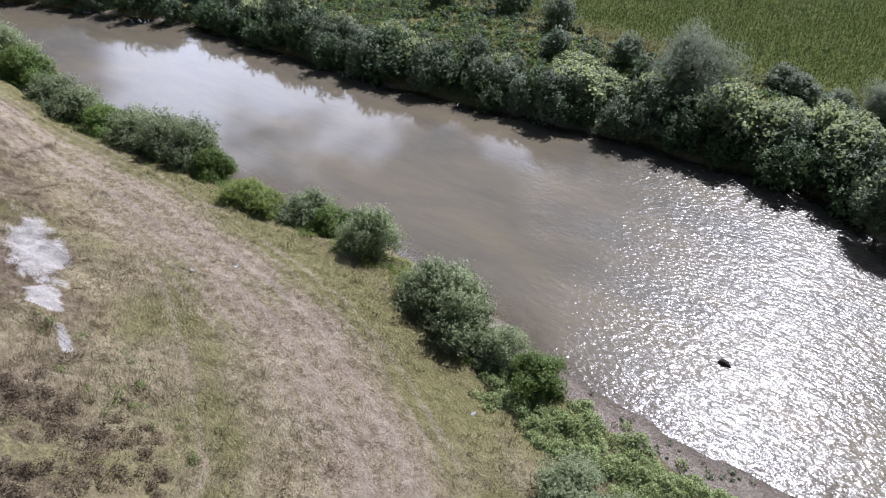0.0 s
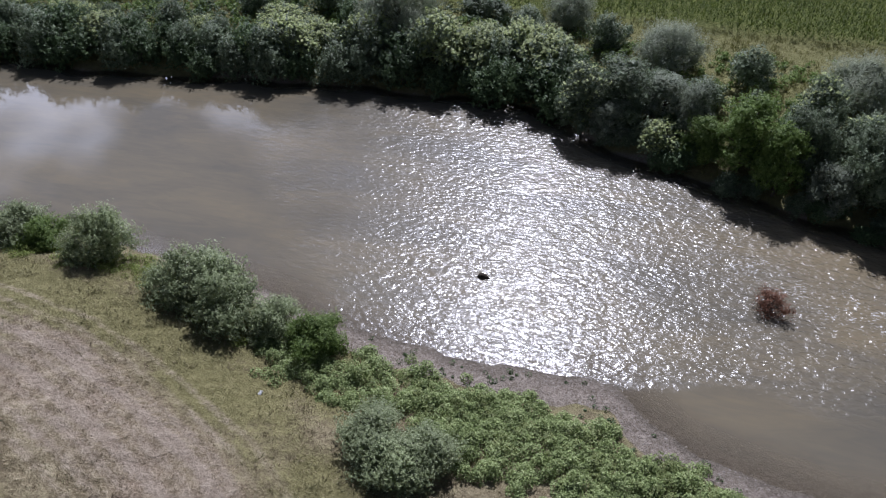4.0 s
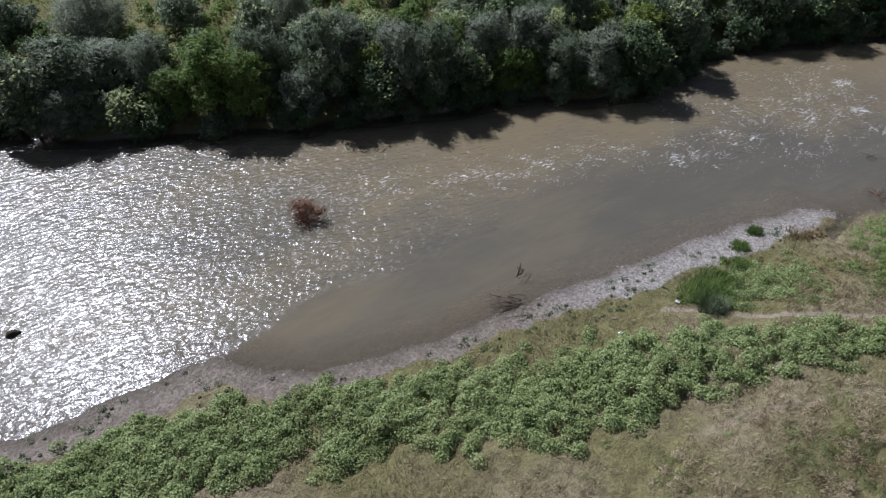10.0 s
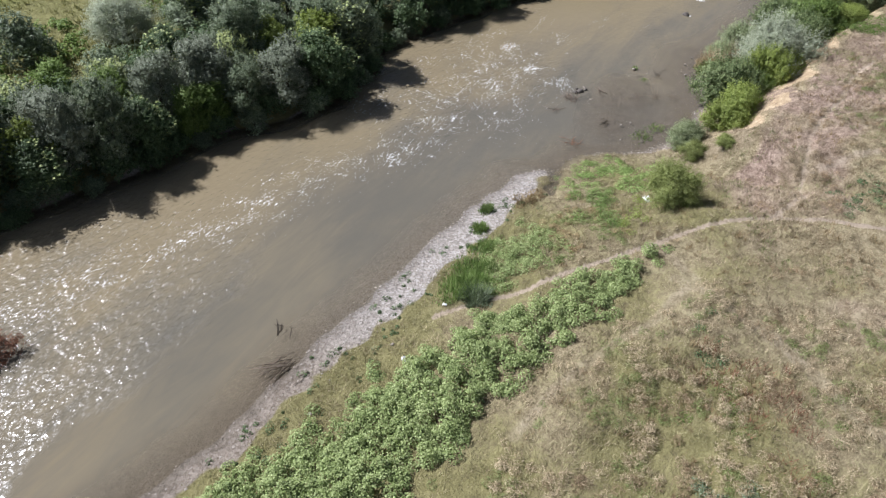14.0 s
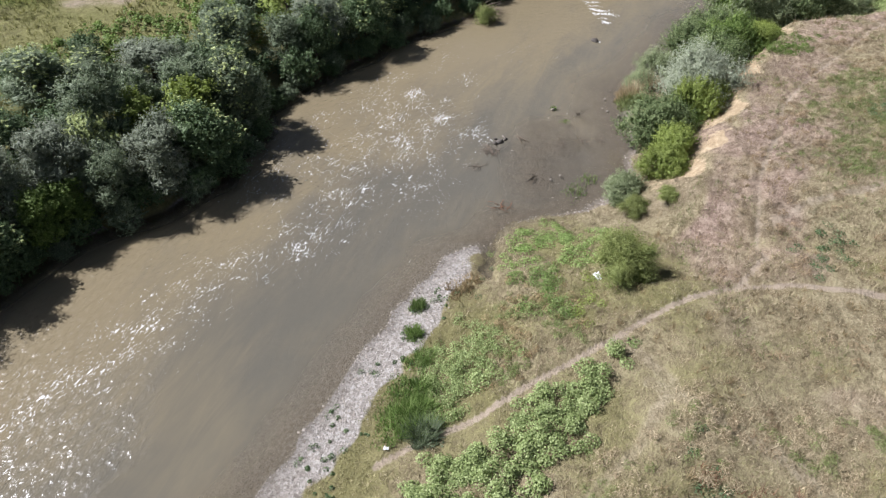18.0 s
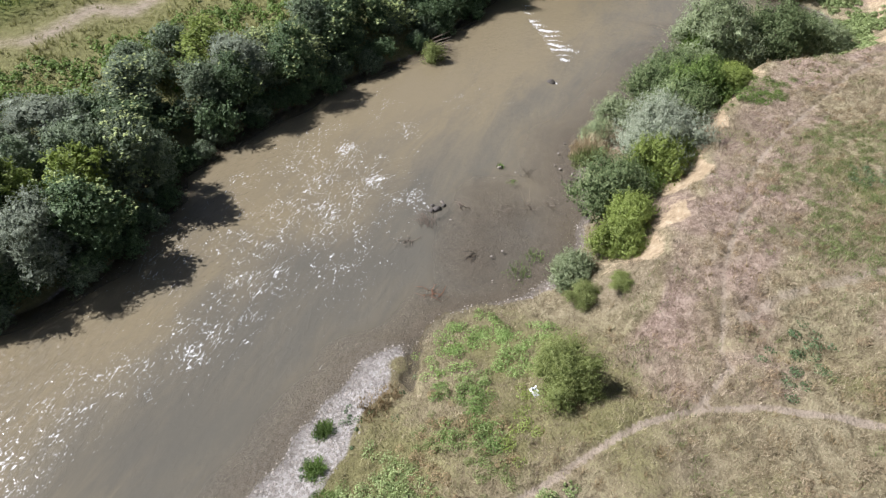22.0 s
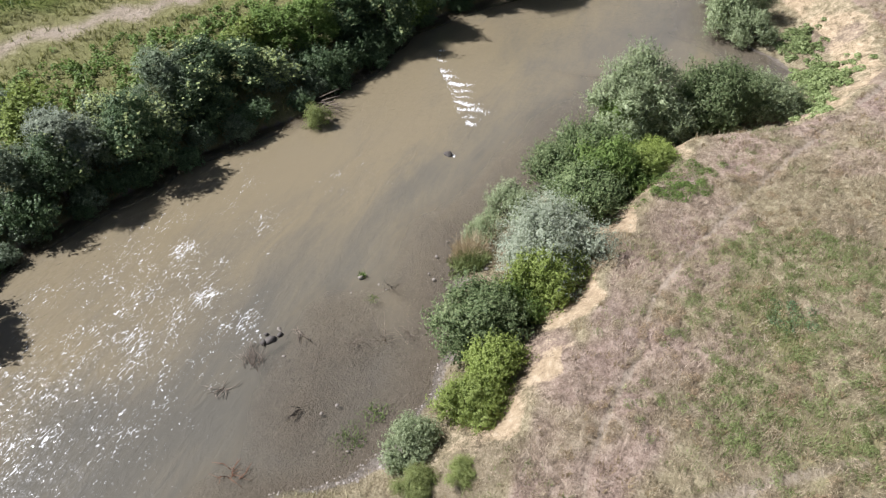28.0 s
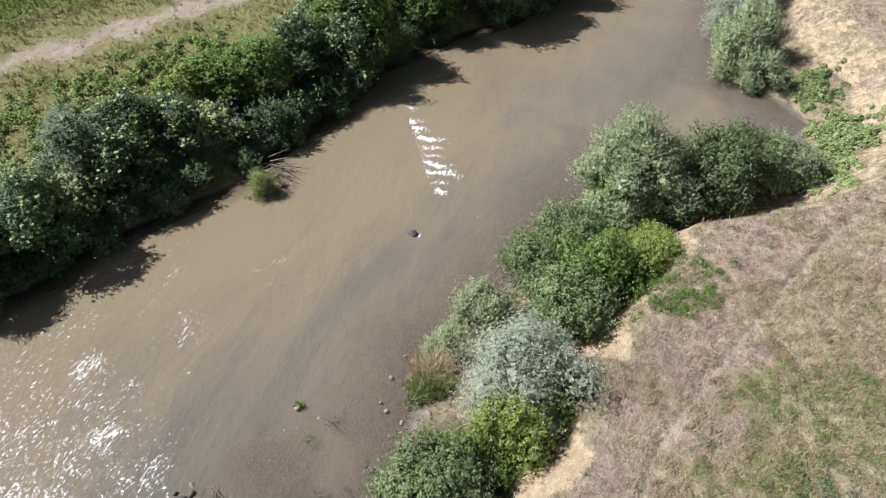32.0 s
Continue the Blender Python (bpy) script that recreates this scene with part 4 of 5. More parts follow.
def far_row():
    """The belt along the far bank: low and overgrown upstream, tall further down."""
    x = -128.0
    while x < 120:
        y0 = float(np.interp(x, FAR_X, FAR_Y))
        if x < -3:
            for off, picks in ((0.5, ("dark_shrub", "sage_shrub", "dark_shrub", "dark_shrub")), (2.7, ("vine_shrub", "sage_shrub", "dark_shrub", "sage_shrub")),
                               (5.0, ("vine_shrub", "sage_shrub", "vine_shrub", "dark_shrub"))):
                if off > 4 and rng.random() < 0.35:
                    continue
                plant(rng.choice(picks), x + rng.uniform(-0.9, 0.9), y0 + off + rng.uniform(-0.6, 0.8),
                      rng.uniform(0.75, 1.3) * (1.0 if off < 4 else 0.8), rng.uniform(0, 360), rng.uniform(0.8, 1.1), group="shrubs along the far bank")
            x += rng.uniform(2.3, 3.2) * (1.0 if x > -75 else 1.4)
        else:
            if x > 75:
                for off in (0.2, 3.4):
                    plant(rng.choice(("willow_a", "willow_c", "tree_dark", "willow_b", "tree_green")), x + rng.uniform(-1.1, 1.1), y0 + off + rng.uniform(-1.0, 1.1), rng.uniform(0.7, 1.1),
                          rng.uniform(0, 360), rng.uniform(0.84, 1.05), group=FAR_GROUP)
            for dx, dy, big in ((0.2, -0.2, 0.5), (1.5, -0.1, 0.55), (2.8, -0.2, 0.5), (0.9, 2.0, 0.75)):
                plant(rng.choice(("dark_shrub", "dark_shrub", "sage_shrub")), x + dx + rng.uniform(-0.6, 0.6), y0 + dy + rng.uniform(-0.3, 0.4),
                      big * rng.uniform(0.8, 1.2), rng.uniform(0, 360), rng.uniform(0.75, 1.0), group="shrubs along the far bank")
            x += rng.uniform(3.2, 4.2)


far_row()
SPAN = {"willow_a": (7.4, 2.7), "willow_b": (6.8, 2.6), "willow_c": (7.0, 2.5), "tree_green": (7.0, 2.2), "tree_dark": (7.2, 2.5), "tree_lime": (5.6, 1.7),
        "vine_shrub": (3.3, 2.2), "dark_shrub": (2.8, 2.0), "sage_shrub": (2.8, 1.9)}


def belt(kind, x, y, top, radius):
    """One tree of the far belt by the height of its top over the water and its radius."""
    tall, wide = SPAN[kind]
    size = radius / wide
    g = gz(x, y)
    shrub = "shrub" in kind
    plant(kind, x, y, size, (x * 71 + y * 13) % 360, min(1.7, max(0.55, (top + 0.35 - g) / (1.04 * tall * size))), group="shrubs along the far bank" if shrub else FAR_GROUP)


for k, x, y, top, r in (
        ("willow_b", -2.6, 46.2, 4.8, 2.1), ("willow_a", 0.1, 46.6, 5.5, 2.5), ("willow_c", 2.9, 46.8, 4.9, 1.8), ("willow_c", -0.5, 44.7, 3.4, 1.5), ("vine_shrub", 2.6, 43.8, 2.4, 1.5),
        ("willow_c", 4.8, 45.2, 5.2, 1.3), ("tree_green", 5.6, 42.9, 3.8, 1.4), ("tree_green", 7.9, 42.2, 5.9, 2.0), ("tree_green", 10.0, 40.2, 5.2, 1.5), ("willow_a", 11.6, 41.6, 5.6, 1.7),
        ("willow_c", 12.8, 38.8, 3.6, 1.4), ("willow_a", 15.0, 39.8, 6.6, 2.1), ("willow_c", 16.6, 40.4, 6.2, 1.7), ("willow_b", 12.4, 45.2, 6.0, 1.8), ("tree_lime", 17.6, 38.4, 4.4, 1.2),
        ("willow_c", 19.2, 37.6, 6.2, 2.0), ("willow_a", 21.6, 36.6, 5.7, 1.8), ("tree_dark", 17.4, 37.4, 3.6, 1.6), ("tree_dark", 23.2, 35.8, 3.8, 1.5), ("tree_green", 23.4, 38.6, 4.8, 1.4),
        ("willow_c", 25.7, 37.0, 5.6, 1.6), ("tree_green", 26.2, 35.0, 3.6, 1.2), ("willow_c", 28.8, 36.4, 5.5, 1.9), ("tree_green", 27.4, 35.2, 3.2, 1.4), ("willow_a", 29.6, 33.6, 4.3, 1.4),
        ("willow_c", 32.2, 32.6, 4.9, 1.9), ("tree_dark", 34.2, 31.6, 4.8, 1.9), ("vine_shrub", 31.6, 36.2, 4.4, 1.5), ("tree_lime", 36.2, 33.4, 5.0, 1.6), ("tree_lime", 34.2, 35.6, 4.6, 1.3),
        ("willow_a", 33.2, 37.2, 6.3, 2.1), ("willow_b", 39.3, 32.6, 5.2, 2.0), ("willow_a", 38.0, 34.6, 5.4, 1.9), ("willow_c", 39.4, 38.8, 5.2, 2.2), ("willow_b", 35.2, 44.0, 4.7, 2.3), ("willow_b", 37.2, 41.6, 4.6, 1.9),
        ("tree_dark", 42.4, 35.2, 3.8, 1.6), ("willow_b", 45.0, 37.4, 4.8, 2.0), ("sage_shrub", 42.2, 38.8, 3.6, 1.7), ("willow_a", 47.3, 34.0, 4.3, 1.8), ("dark_shrub", 46.2, 32.5, 2.4, 1.5),
        ("willow_c", 50.2, 33.2, 5.3, 2.1), ("tree_dark", 48.8, 32.6, 4.6, 1.5), ("tree_lime", 51.6, 36.4, 5.2, 1.8), ("sage_shrub", 52.3, 40.2, 3.6, 1.6), ("sage_shrub", 48.4, 38.6, 3.4, 1.7), ("sage_shrub", 49.6, 41.6, 3.0, 1.5),
        ("tree_dark", 53.3, 30.9, 5.0, 1.8), ("vine_shrub", 55.6, 31.4, 2.9, 1.6), ("vine_shrub", 54.0, 33.9, 3.7, 1.5), ("willow_a", 57.5, 32.0, 5.4, 2.1), ("tree_dark", 58.2, 30.0, 4.4, 1.6), ("tree_dark", 60.4, 31.4, 4.9, 1.8),
        ("vine_shrub", 63.6, 28.2, 3.0, 1.6), ("tree_dark", 62.2, 29.6, 4.2, 1.7), ("tree_green", 66.6, 29.8, 4.8, 2.0), ("tree_lime", 64.6, 30.8, 4.6, 1.5), ("tree_green", 69.0, 28.2, 5.2, 1.8), ("tree_dark", 71.6, 27.2, 5.4, 2.0),
        ("sage_shrub", 8.6, 46.4, 3.6, 1.6), ("dark_shrub", 11.0, 44.0, 3.6, 1.7), ("sage_shrub", 14.6, 43.6, 3.8, 1.7), ("tree_dark", 17.6, 42.4, 4.8, 1.7), ("sage_shrub", 19.4, 40.8, 4.0, 1.6),
        ("dark_shrub", 21.6, 40.4, 3.9, 1.7), ("tree_green", 22.6, 42.6, 4.6, 1.4), ("vine_shrub", 24.8, 40.2, 4.0, 1.5), ("dark_shrub", 27.0, 39.6, 4.0, 1.7), ("tree_dark", 29.6, 40.4, 4.6, 1.6),
        ("vine_shrub", 20.6, 43.8, 3.6, 1.6), ("sage_shrub", 26.6, 43.0, 3.6, 1.7), ("dark_shrub", 31.6, 39.4, 3.8, 1.7), ("sage_shrub", 5.6, 48.6, 3.6, 1.7), ("dark_shrub", 2.0, 50.0, 3.2, 1.8), ("sage_shrub", 36.6, 37.6, 4.0, 1.6),
        ("vine_shrub", 16.4, 45.8, 3.4, 1.7), ("dark_shrub", 42.6, 36.8, 3.4, 1.6), ("dark_shrub", 68.4, 25.4, 2.0, 1.5), ("dark_shrub", 70.6, 24.9, 1.9, 1.5), ("dark_shrub", 66.0, 26.0, 2.4, 1.6), ("tree_dark", 73.4, 24.4, 5.0, 1.8), ("tree_green", 75.0, 26.4, 5.6, 2.0)):
    belt(k, x, y, top, r)

# ---- the solitary shrubs and meadow of the far bank ----
for x, y, s, k, tl, lb in ((-19.5, 55.3, 1.45, "silver_shrub", 1.2, "large round silvery willow standing alone in the meadow"),
                           (-5.6, 62.0, 0.88, "silver_shrub", 1.0, "silvery willow shrub at the edge of the crop field"),
                           (-34.5, 58.5, 0.95, "sage_shrub", 0.9, ""), (-39, 66.5, 1.25, "sage_shrub", 0.9, ""), (-28, 60.5, 1.1, "sage_shrub", 0.9, ""),
                           (-47, 69, 1.3, "dark_shrub", 0.8, ""), (-14.5, 63.5, 1.0, "sage_shrub", 0.65, ""), (-12.5, 62.6, 1.0, "sage_shrub", 0.6, ""),
                           (-9.2, 60.0, 0.95, "sage_shrub", 0.75, ""), (-24, 57, 0.9, "dark_shrub", 0.9, ""), (-30, 55, 0.9, "vine_shrub", 0.8, ""),
                           (-55, 66, 1.2, "dark_shrub", 0.9, ""), (-62, 72, 1.3, "sage_shrub", 0.9, ""), (-2, 58, 1.0, "sage_shrub", 0.9, ""),
                           (3, 55, 1.1, "silver_shrub", 0.9, ""), (9, 53, 1.1, "sage_shrub", 0.9, ""), (16, 51, 1.1, "silver_shrub", 0.9, ""), (25, 49, 1.1, "sage_shrub", 1.0, ""),
                           (31, 47, 1.0, "silver_shrub", 0.9, ""), (20, 55, 1.1, "sage_shrub", 0.9, ""), (36, 46.5, 0.8, "dark_shrub", 0.8, ""), (41, 46, 0.7, "dark_shrub", 0.8, "")):
    plant(k, x, y, s, x * 37 % 360, tl, lb, "shrubs of the far meadow")

# ---- trees and shrubs of the near bank ----
NEAR_GROUP = "shrubs along the near bank"
for k, x, y, s, tl, lb in (
        ("grey_shrub", -78, 23.2, 1.5, 1.0, ""), ("grey_shrub", -72.5, 22.6, 1.55, 0.95, ""), ("green_shrub", -68, 22.6, 1.5, 0.95, ""), ("grey_shrub", -63, 22.9, 1.5, 0.75, ""), ("grey_shrub", -59.5, 22.4, 1.35, 0.75, ""),
        ("green_shrub", -55, 22.6, 1.2, 0.7, ""), ("grey_shrub", -50.5, 23.0, 1.4, 0.8, ""), ("grey_shrub", -47.4, 23.4, 1.3, 1.0, ""),
        ("grey_shrub", -44.4, 23.8, 1.25, 1.1, "tall grey-green willow shrub above the dry bank"), ("green_shrub", -41.6, 23.4, 0.95, 0.85, ""),
        ("lime_shrub", -35.8, 21.9, 1.0, 0.65, "broad yellow-green shrub by the track"), ("lime_shrub", -34.0, 21.9, 0.8, 0.7, ""), ("grey_shrub", -31.6, 23.4, 1.0, 0.75, ""), ("green_shrub", -29.6, 23.3, 0.8, 0.8, ""),
        ("grey_shrub", -25.6, 23.0, 0.95, 1.2, "upright grey-green willow at the water's edge"),
        ("grey_shrub", -19.2, 21.6, 1.15, 0.9, "spreading grey-green willow shrub over a shady hollow"), ("grey_shrub", -17.2, 20.9, 1.15, 0.95, "large willow shrub shading the bank"), ("grey_shrub", -14.6, 20.9, 0.75, 0.9, ""),
        ("green_shrub", -12.1, 20.3, 0.88, 0.85, "rounded fine-leaved green shrub in the leafy strip"),
        ("grey_shrub", -7.2, 14.9, 0.9, 0.65, "soft grey-green willow shrub beside the meadow"), ("grey_shrub", -5.2, 14.6, 0.8, 0.7, ""), ("grey_shrub", -6.2, 13.9, 0.75, 0.75, ""),
        ("olive_bush", 33.9, 7.5, 1.08, 0.95, "isolated olive-green bush on the dry slope"),
        ("grey_shrub", 41.2, 8.8, 0.66, 0.8, "small grey willow bush at the foot of the bluff"),
        ("lime_shrub", 43.4, 7.1, 0.8, 0.95, ""), ("lime_shrub", 45.1, 6.9, 0.84, 1.1, ""), ("leafy_shrub", 47.3, 8.3, 1.15, 0.95, "dense grey-green bush at the water's edge"),
        ("green_shrub", 48.9, 7.3, 0.85, 0.9, ""),
        ("silver_shrub", 52.4, 6.4, 1.05, 1.02, "striking silver-white willow shrub below the bluff"), ("lime_shrub", 50.3, 6.3, 0.92, 1.2, ""), ("lime_shrub", 51.2, 5.7, 0.8, 1.1, ""),
        ("grey_shrub", 56.4, 9.2, 0.92, 0.85, ""), ("grey_shrub", 54.4, 10.2, 0.62, 0.75, ""), ("leafy_shrub", 59.6, 7.6, 1.1, 1.0, ""), ("leafy_shrub", 61.4, 6.9, 1.1, 1.05, ""),
        ("leafy_shrub", 56.9, 5.6, 1.1, 1.0, ""), ("green_shrub", 59.2, 4.9, 1.2, 1.15, ""), ("lime_shrub", 60.8, 3.4, 1.0, 0.8, ""), ("lime_shrub", 62.0, 2.9, 0.9, 0.5, ""),
        ("green_shrub", 64.9, 5.6, 0.8, 1.5, ""),
        ("grey_shrub", 63.6, 5.2, 1.1, 0.9, ""), ("grey_shrub", 66.9, 3.4, 1.25, 0.9, ""),
        ("leafy_shrub", 69.0, 1.0, 1.35, 1.1, "broad green riverside bush on the point"), ("leafy_shrub", 71.0, -0.6, 1.25, 1.0, ""), ("grey_shrub", 72.3, -2.0, 1.15, 0.9, ""),
        ("grey_shrub", 73.0, -3.4, 1.0, 0.8, ""), ("grey_shrub", 83.8, -1.4, 0.95, 1.0, ""), ("grey_shrub", 85.2, 0.4, 1.15, 1.2, ""), ("grey_shrub", 87.7, -0.2, 1.2, 1.25, ""), ("silver_shrub", 91.5, 0.6, 1.0, 1.0, ""), ("grey_shrub", 95.5, 0.8, 1.5, 1.1, ""),
        ("olive_bush", 40.2, 6.4, 0.42, 0.65, "small green tuft on the eroded slope"), ("olive_bush", 39.6, 7.9, 0.55, 0.7, "small yellow-green tuft on the eroded slope")):
    plant(k, x, y, s, (x * 53) % 360, tl, lb, NEAR_GROUP)
plant("willow_d", 66.2, 4.7, 0.92, 40, 0.95, "tall grey-green willow standing on the point", NEAR_GROUP)

# the low round bush and the dead boughs in the water off the far bank
plant("straw_bush", 61.4, 23.9, 1.0, 10, 1.0, z=-0.1)


def twig_heap(name, x, y, z, radius, count, seed, material, label, category, thick=0.014, flat=0.35, along=None):
    """A heap of bare branches, each a part."""
    r = random.Random(seed)
    root = new(name)
    root.location = (x, y, z)
    for i in range(count):
        a = r.uniform(0, math.tau) if along is None else radians(along) + r.gauss(0, 0.35)
        ln = radius * r.uniform(0.6, 1.5)
        s = Vector((r.gauss(0, radius * 0.3), r.gauss(0, radius * 0.3), r.uniform(0, 0.08)))
        d = Vector((math.cos(a), math.sin(a), r.uniform(0.0, flat)))
        bm = bmesh.new()
        p1 = s + d * ln * 0.5 + Vector((r.gauss(0, 0.06), r.gauss(0, 0.06), r.uniform(0, 0.05)))
        p2 = s + d * ln + Vector((r.gauss(0, 0.12), r.gauss(0, 0.12), r.uniform(-0.05, 0.08)))
        t = thick * r.uniform(0.6, 1.5)
        tube(bm, [s, p1, p2], (t, t * 0.8, t * 0.35), 5)
        side = p1 + Vector((math.cos(a + 0.7), math.sin(a + 0.7), 0.15)) * ln * 0.35
        tube(bm, [p1, p1.lerp(side, 0.5), side], (t * 0.6, t * 0.45, t * 0.2), 4)
        part("branch", bm, material, root)
    return tagged(root, label, category)


def boulder(name, x, y, z, size, seed, material, label, category="rock", flat=0.6):
    """One worn stone."""
    bm = bmesh.new()
    bmesh.ops.create_icosphere(bm, subdivisions=2, radius=1.0)
    r = random.Random(seed)
    k = [Vector((r.uniform(-1, 1), r.uniform(-1, 1), r.uniform(-1, 1))) for _ in range(4)]
    for v in bm.verts:
        n = noise.noise(v.co * 1.3 + k[0] * 9) * 0.5 + noise.noise(v.co * 3.1 + k[1] * 9) * 0.22
        for q in k:
            d = v.co.dot(q.normalized())
            if d > 0.62:
                v.co -= q.normalized() * (d - 0.62) * 0.8
        v.co *= 1 + n
        v.co = Vector((v.co.x * size, v.co.y * size * 0.75, v.co.z * size * flat))
    me = bpy.data.meshes.new(name)
    bm.to_mesh(me)
    bm.free()
    me.materials.append(material)
    for p in me.polygons:
        p.use_smooth = True
    ob = new(name, me)
    ob.matrix_basis = pose(x, y, z, 0, 0, r.uniform(0, 360))
    return tagged(ob, label, category)


twig_heap("dead_branches", 63.2, 25.0, 0.05, 1.6, 26, 3, M_DRIFT, "bare dead boughs fallen from the far bank into the river", "driftwood", 0.03, 0.7, 250)
twig_heap("driftwood_pile", 15.2, 17.9, 0.05, 1.1, 22, 4, M_DRIFT, "bleached branches stranded at the gravel edge", "driftwood", 0.018, 0.3, 165)
twig_heap("sunken_branch", 16.3, 19.4, -0.06, 0.6, 5, 14, M_WETWOOD, "dark waterlogged branch just breaking the surface", "driftwood", 0.03, 0.12, 20)
twig_heap("driftwood_pile", 42.8, 17.0, 0.0, 0.85, 46, 5, M_DRIFT, "tangle of brown twigs caught on the gravel bar", "driftwood", 0.008, 0.12, 35)
twig_heap("drift_branch", 45.0, 15.7, 0.02, 0.8, 4, 6, M_DRIFT, "forked pale branch stranded on the gravel bar", "driftwood", 0.024, 0.25, 30)
twig_heap("driftwood_pile", 41.1, 17.4, 0.0, 0.5, 9, 7, M_DRIFT, "few small twigs caught in the shallows", "driftwood", 0.015, 0.25)
twig_heap("red_branch", 37.9, 14.8, 0.0, 0.55, 12, 8, M_RED, "reddish dead branch lying in shallow water", "driftwood", 0.016, 0.3)
twig_heap("driftwood_pile", 41.4, 13.8, 0.02, 0.5, 7, 9, M_WETWOOD, "dark wet sticks on the gravel bar", "driftwood", 0.02, 0.2, 160)
twig_heap("flood_scrub", 45.6, 13.4, -0.02, 0.5, 16, 12, M_DRIFT, "thin brown dead stems standing in the shallows", "driftwood", 0.006, 1.2)
twig_heap("flood_scrub", 46.8, 11.2, -0.02, 0.5, 16, 13, M_DRIFT, "thin brown dead stems standing in the shallows", "driftwood", 0.006, 1.2)
twig_heap("flood_scrub", 46.2, 12.3, -0.02, 0.6, 22, 10, M_DRIFT, "thin brown dead stems standing in the shallows", "driftwood", 0.006, 1.2)
twig_heap("flood_scrub", 49.2, 13.2, -0.02, 0.4, 14, 11, M_WETWOOD, "thin brown dead stems standing in the shallows", "driftwood", 0.008, 1.6)

boulder("mid_river_log", -5.8, 27.9, 0.02, 0.36, 2, M_WETWOOD, "dark wet stump breaking the glittering surface", "stump", 0.45)
boulder("mossy_rock", 44.3, 17.0, 0.03, 0.3, 5, M_WETSTONE, "dark mossy boulder at the head of the gravel bar", "rock", 0.6)
for x, y, w in ((44.0, 17.25, 0.2), (44.7, 16.8, 0.17), (44.5, 17.4, 0.13)):
    boulder("dark_rock", x, y, 0.02, w, int(x * 10), M_WETSTONE, "dark wet rock beside the mossy boulder", "rock", 0.7)
boulder("dark_rock", 61.1, 14.8, 0.02, 0.33, 6, M_WETSTONE, "dark wet rock standing alone in the river", "rock", 0.6)
boulder("sandbank_rock", 49.4, 15.0, 0.02, 0.17, 7, M_SHOAL, "tan rock with a green tuft in the shallows", "rock", 0.8)
for i, (x, y, s) in enumerate(((45.0, 17.0, 0.2), (43.7, 16.0, 0.14), (48.3, 15.0, 0.13), (49.3, 14.0, 0.14), (49.1, 13.5, 0.12), (48.6, 14.6, 0.09), (41.6, 13.0, 0.13), (42.2, 12.6, 0.15),
                               (47.8, 15.4, 0.1), (50.6, 11.6, 0.2), (50.9, 12.0, 0.14), (52.2, 12.1, 0.2), (51.0, 9.9, 0.3), (51.9, 9.3, 0.26), (50.3, 10.8, 0.22), (53.5, 12.0, 0.16),
                               (28.6, 15.9, 0.12), (37.6, 12.9, 0.1), (39.9, 12.4, 0.1), (40.4, 11.2, 0.12), (13.6, 15.4, 0.16), (18.2, 14.6, 0.14))):
    s *= 0.6 if x > 47 else 0.75
    boulder("stone", x, y, max(gz(x, y), -0.03) + s * 0.1, s, 40 + i, M_SHOAL, "dull brown worn stone lying in the river shallows", "stone", 0.6)["group"] = "stones in the shallows"
# the sill of dark stones under the small rapids
for i in range(12):
    boulder("sill_stone", 64.8 + 0.62 * i + 0.2 * math.sin(i * 2.1), 15.2 + i * 0.38, -0.2, 0.24 + 0.12 * ((i * 7) % 3) / 2, 90 + i, M_WETSTONE, "dark stone of the sill under the rapids", "stone", 0.6)["group"] = "stones of the sill"

# red-brown bush standing in the river
plant("rust_bush", 9.0, 29.3, 1.0, 0, 1.0, z=-0.1)


def crumpled_sheet(x, y, size, seed, label):
    """A crumpled scrap of plastic or paper."""
    r = random.Random(seed)
    bm = bmesh.new()
    n = 7
    grid = [[bm.verts.new(((i / n - 0.5) * size, (j / n - 0.5) * size * 0.7, abs(noise.noise(Vector((i * 0.9, j * 0.9, seed)))) * size * 0.7)) for i in range(n + 1)] for j in range(n + 1)]
    for j in range(n):
        for i in range(n):
            bm.faces.new((grid[j][i], grid[j][i + 1], grid[j + 1][i + 1], grid[j + 1][i]))
    me = bpy.data.meshes.new("litter")
    bm.to_mesh(me)
    bm.free()
    me.materials.append(M_PLASTIC)
    ob = new("litter", me)
    ob.matrix_basis = pose(x, y, gz(x, y) + 0.03, 0, 0, r.uniform(0, 360))
    sol = ob.modifiers.new("thickness", 'SOLIDIFY')
    sol.thickness = 0.008
    return tagged(ob, label, "litter")


k_plastic = Mat("white_plastic", 0.5, 0.25)
k_plastic.color(k_plastic.ramp(k_plastic.noise(6.0), (0.3, (0.62, 0.62, 0.6)), (0.7, (0.84, 0.84, 0.82))))
M_PLASTIC = k_plastic.m
crumpled_sheet(33.1, 8.5, 0.48, 1, "crumpled white plastic bag beside a bush")
crumpled_sheet(-30.7, 14.3, 0.26, 2, "scrap of white paper on the grassy track")
crumpled_sheet(-29.3, 16.2, 0.26, 3, "scrap of white paper on the grassy track")
crumpled_sheet(-13.1, 16.6, 0.22, 4, "scrap of white plastic in dry grass")
crumpled_sheet(17.6, 13.6, 0.24, 5, "scrap of white plastic on the gravel")
crumpled_sheet(21.4, 13.9, 0.2, 6, "scrap of white plastic on the gravel")


# ---- low growth ----
def in_poly(x, y, poly):
    inside = np.zeros(len(x), bool)
    for (ax, ay), (bx, by) in zip(poly, poly[1:] + poly[:1]):
        hit = ((ay > y) != (by > y)) & (x < (bx - ax) * (y - ay) / (by - ay + 1e-12) + ax)
        inside ^= hit
    return inside


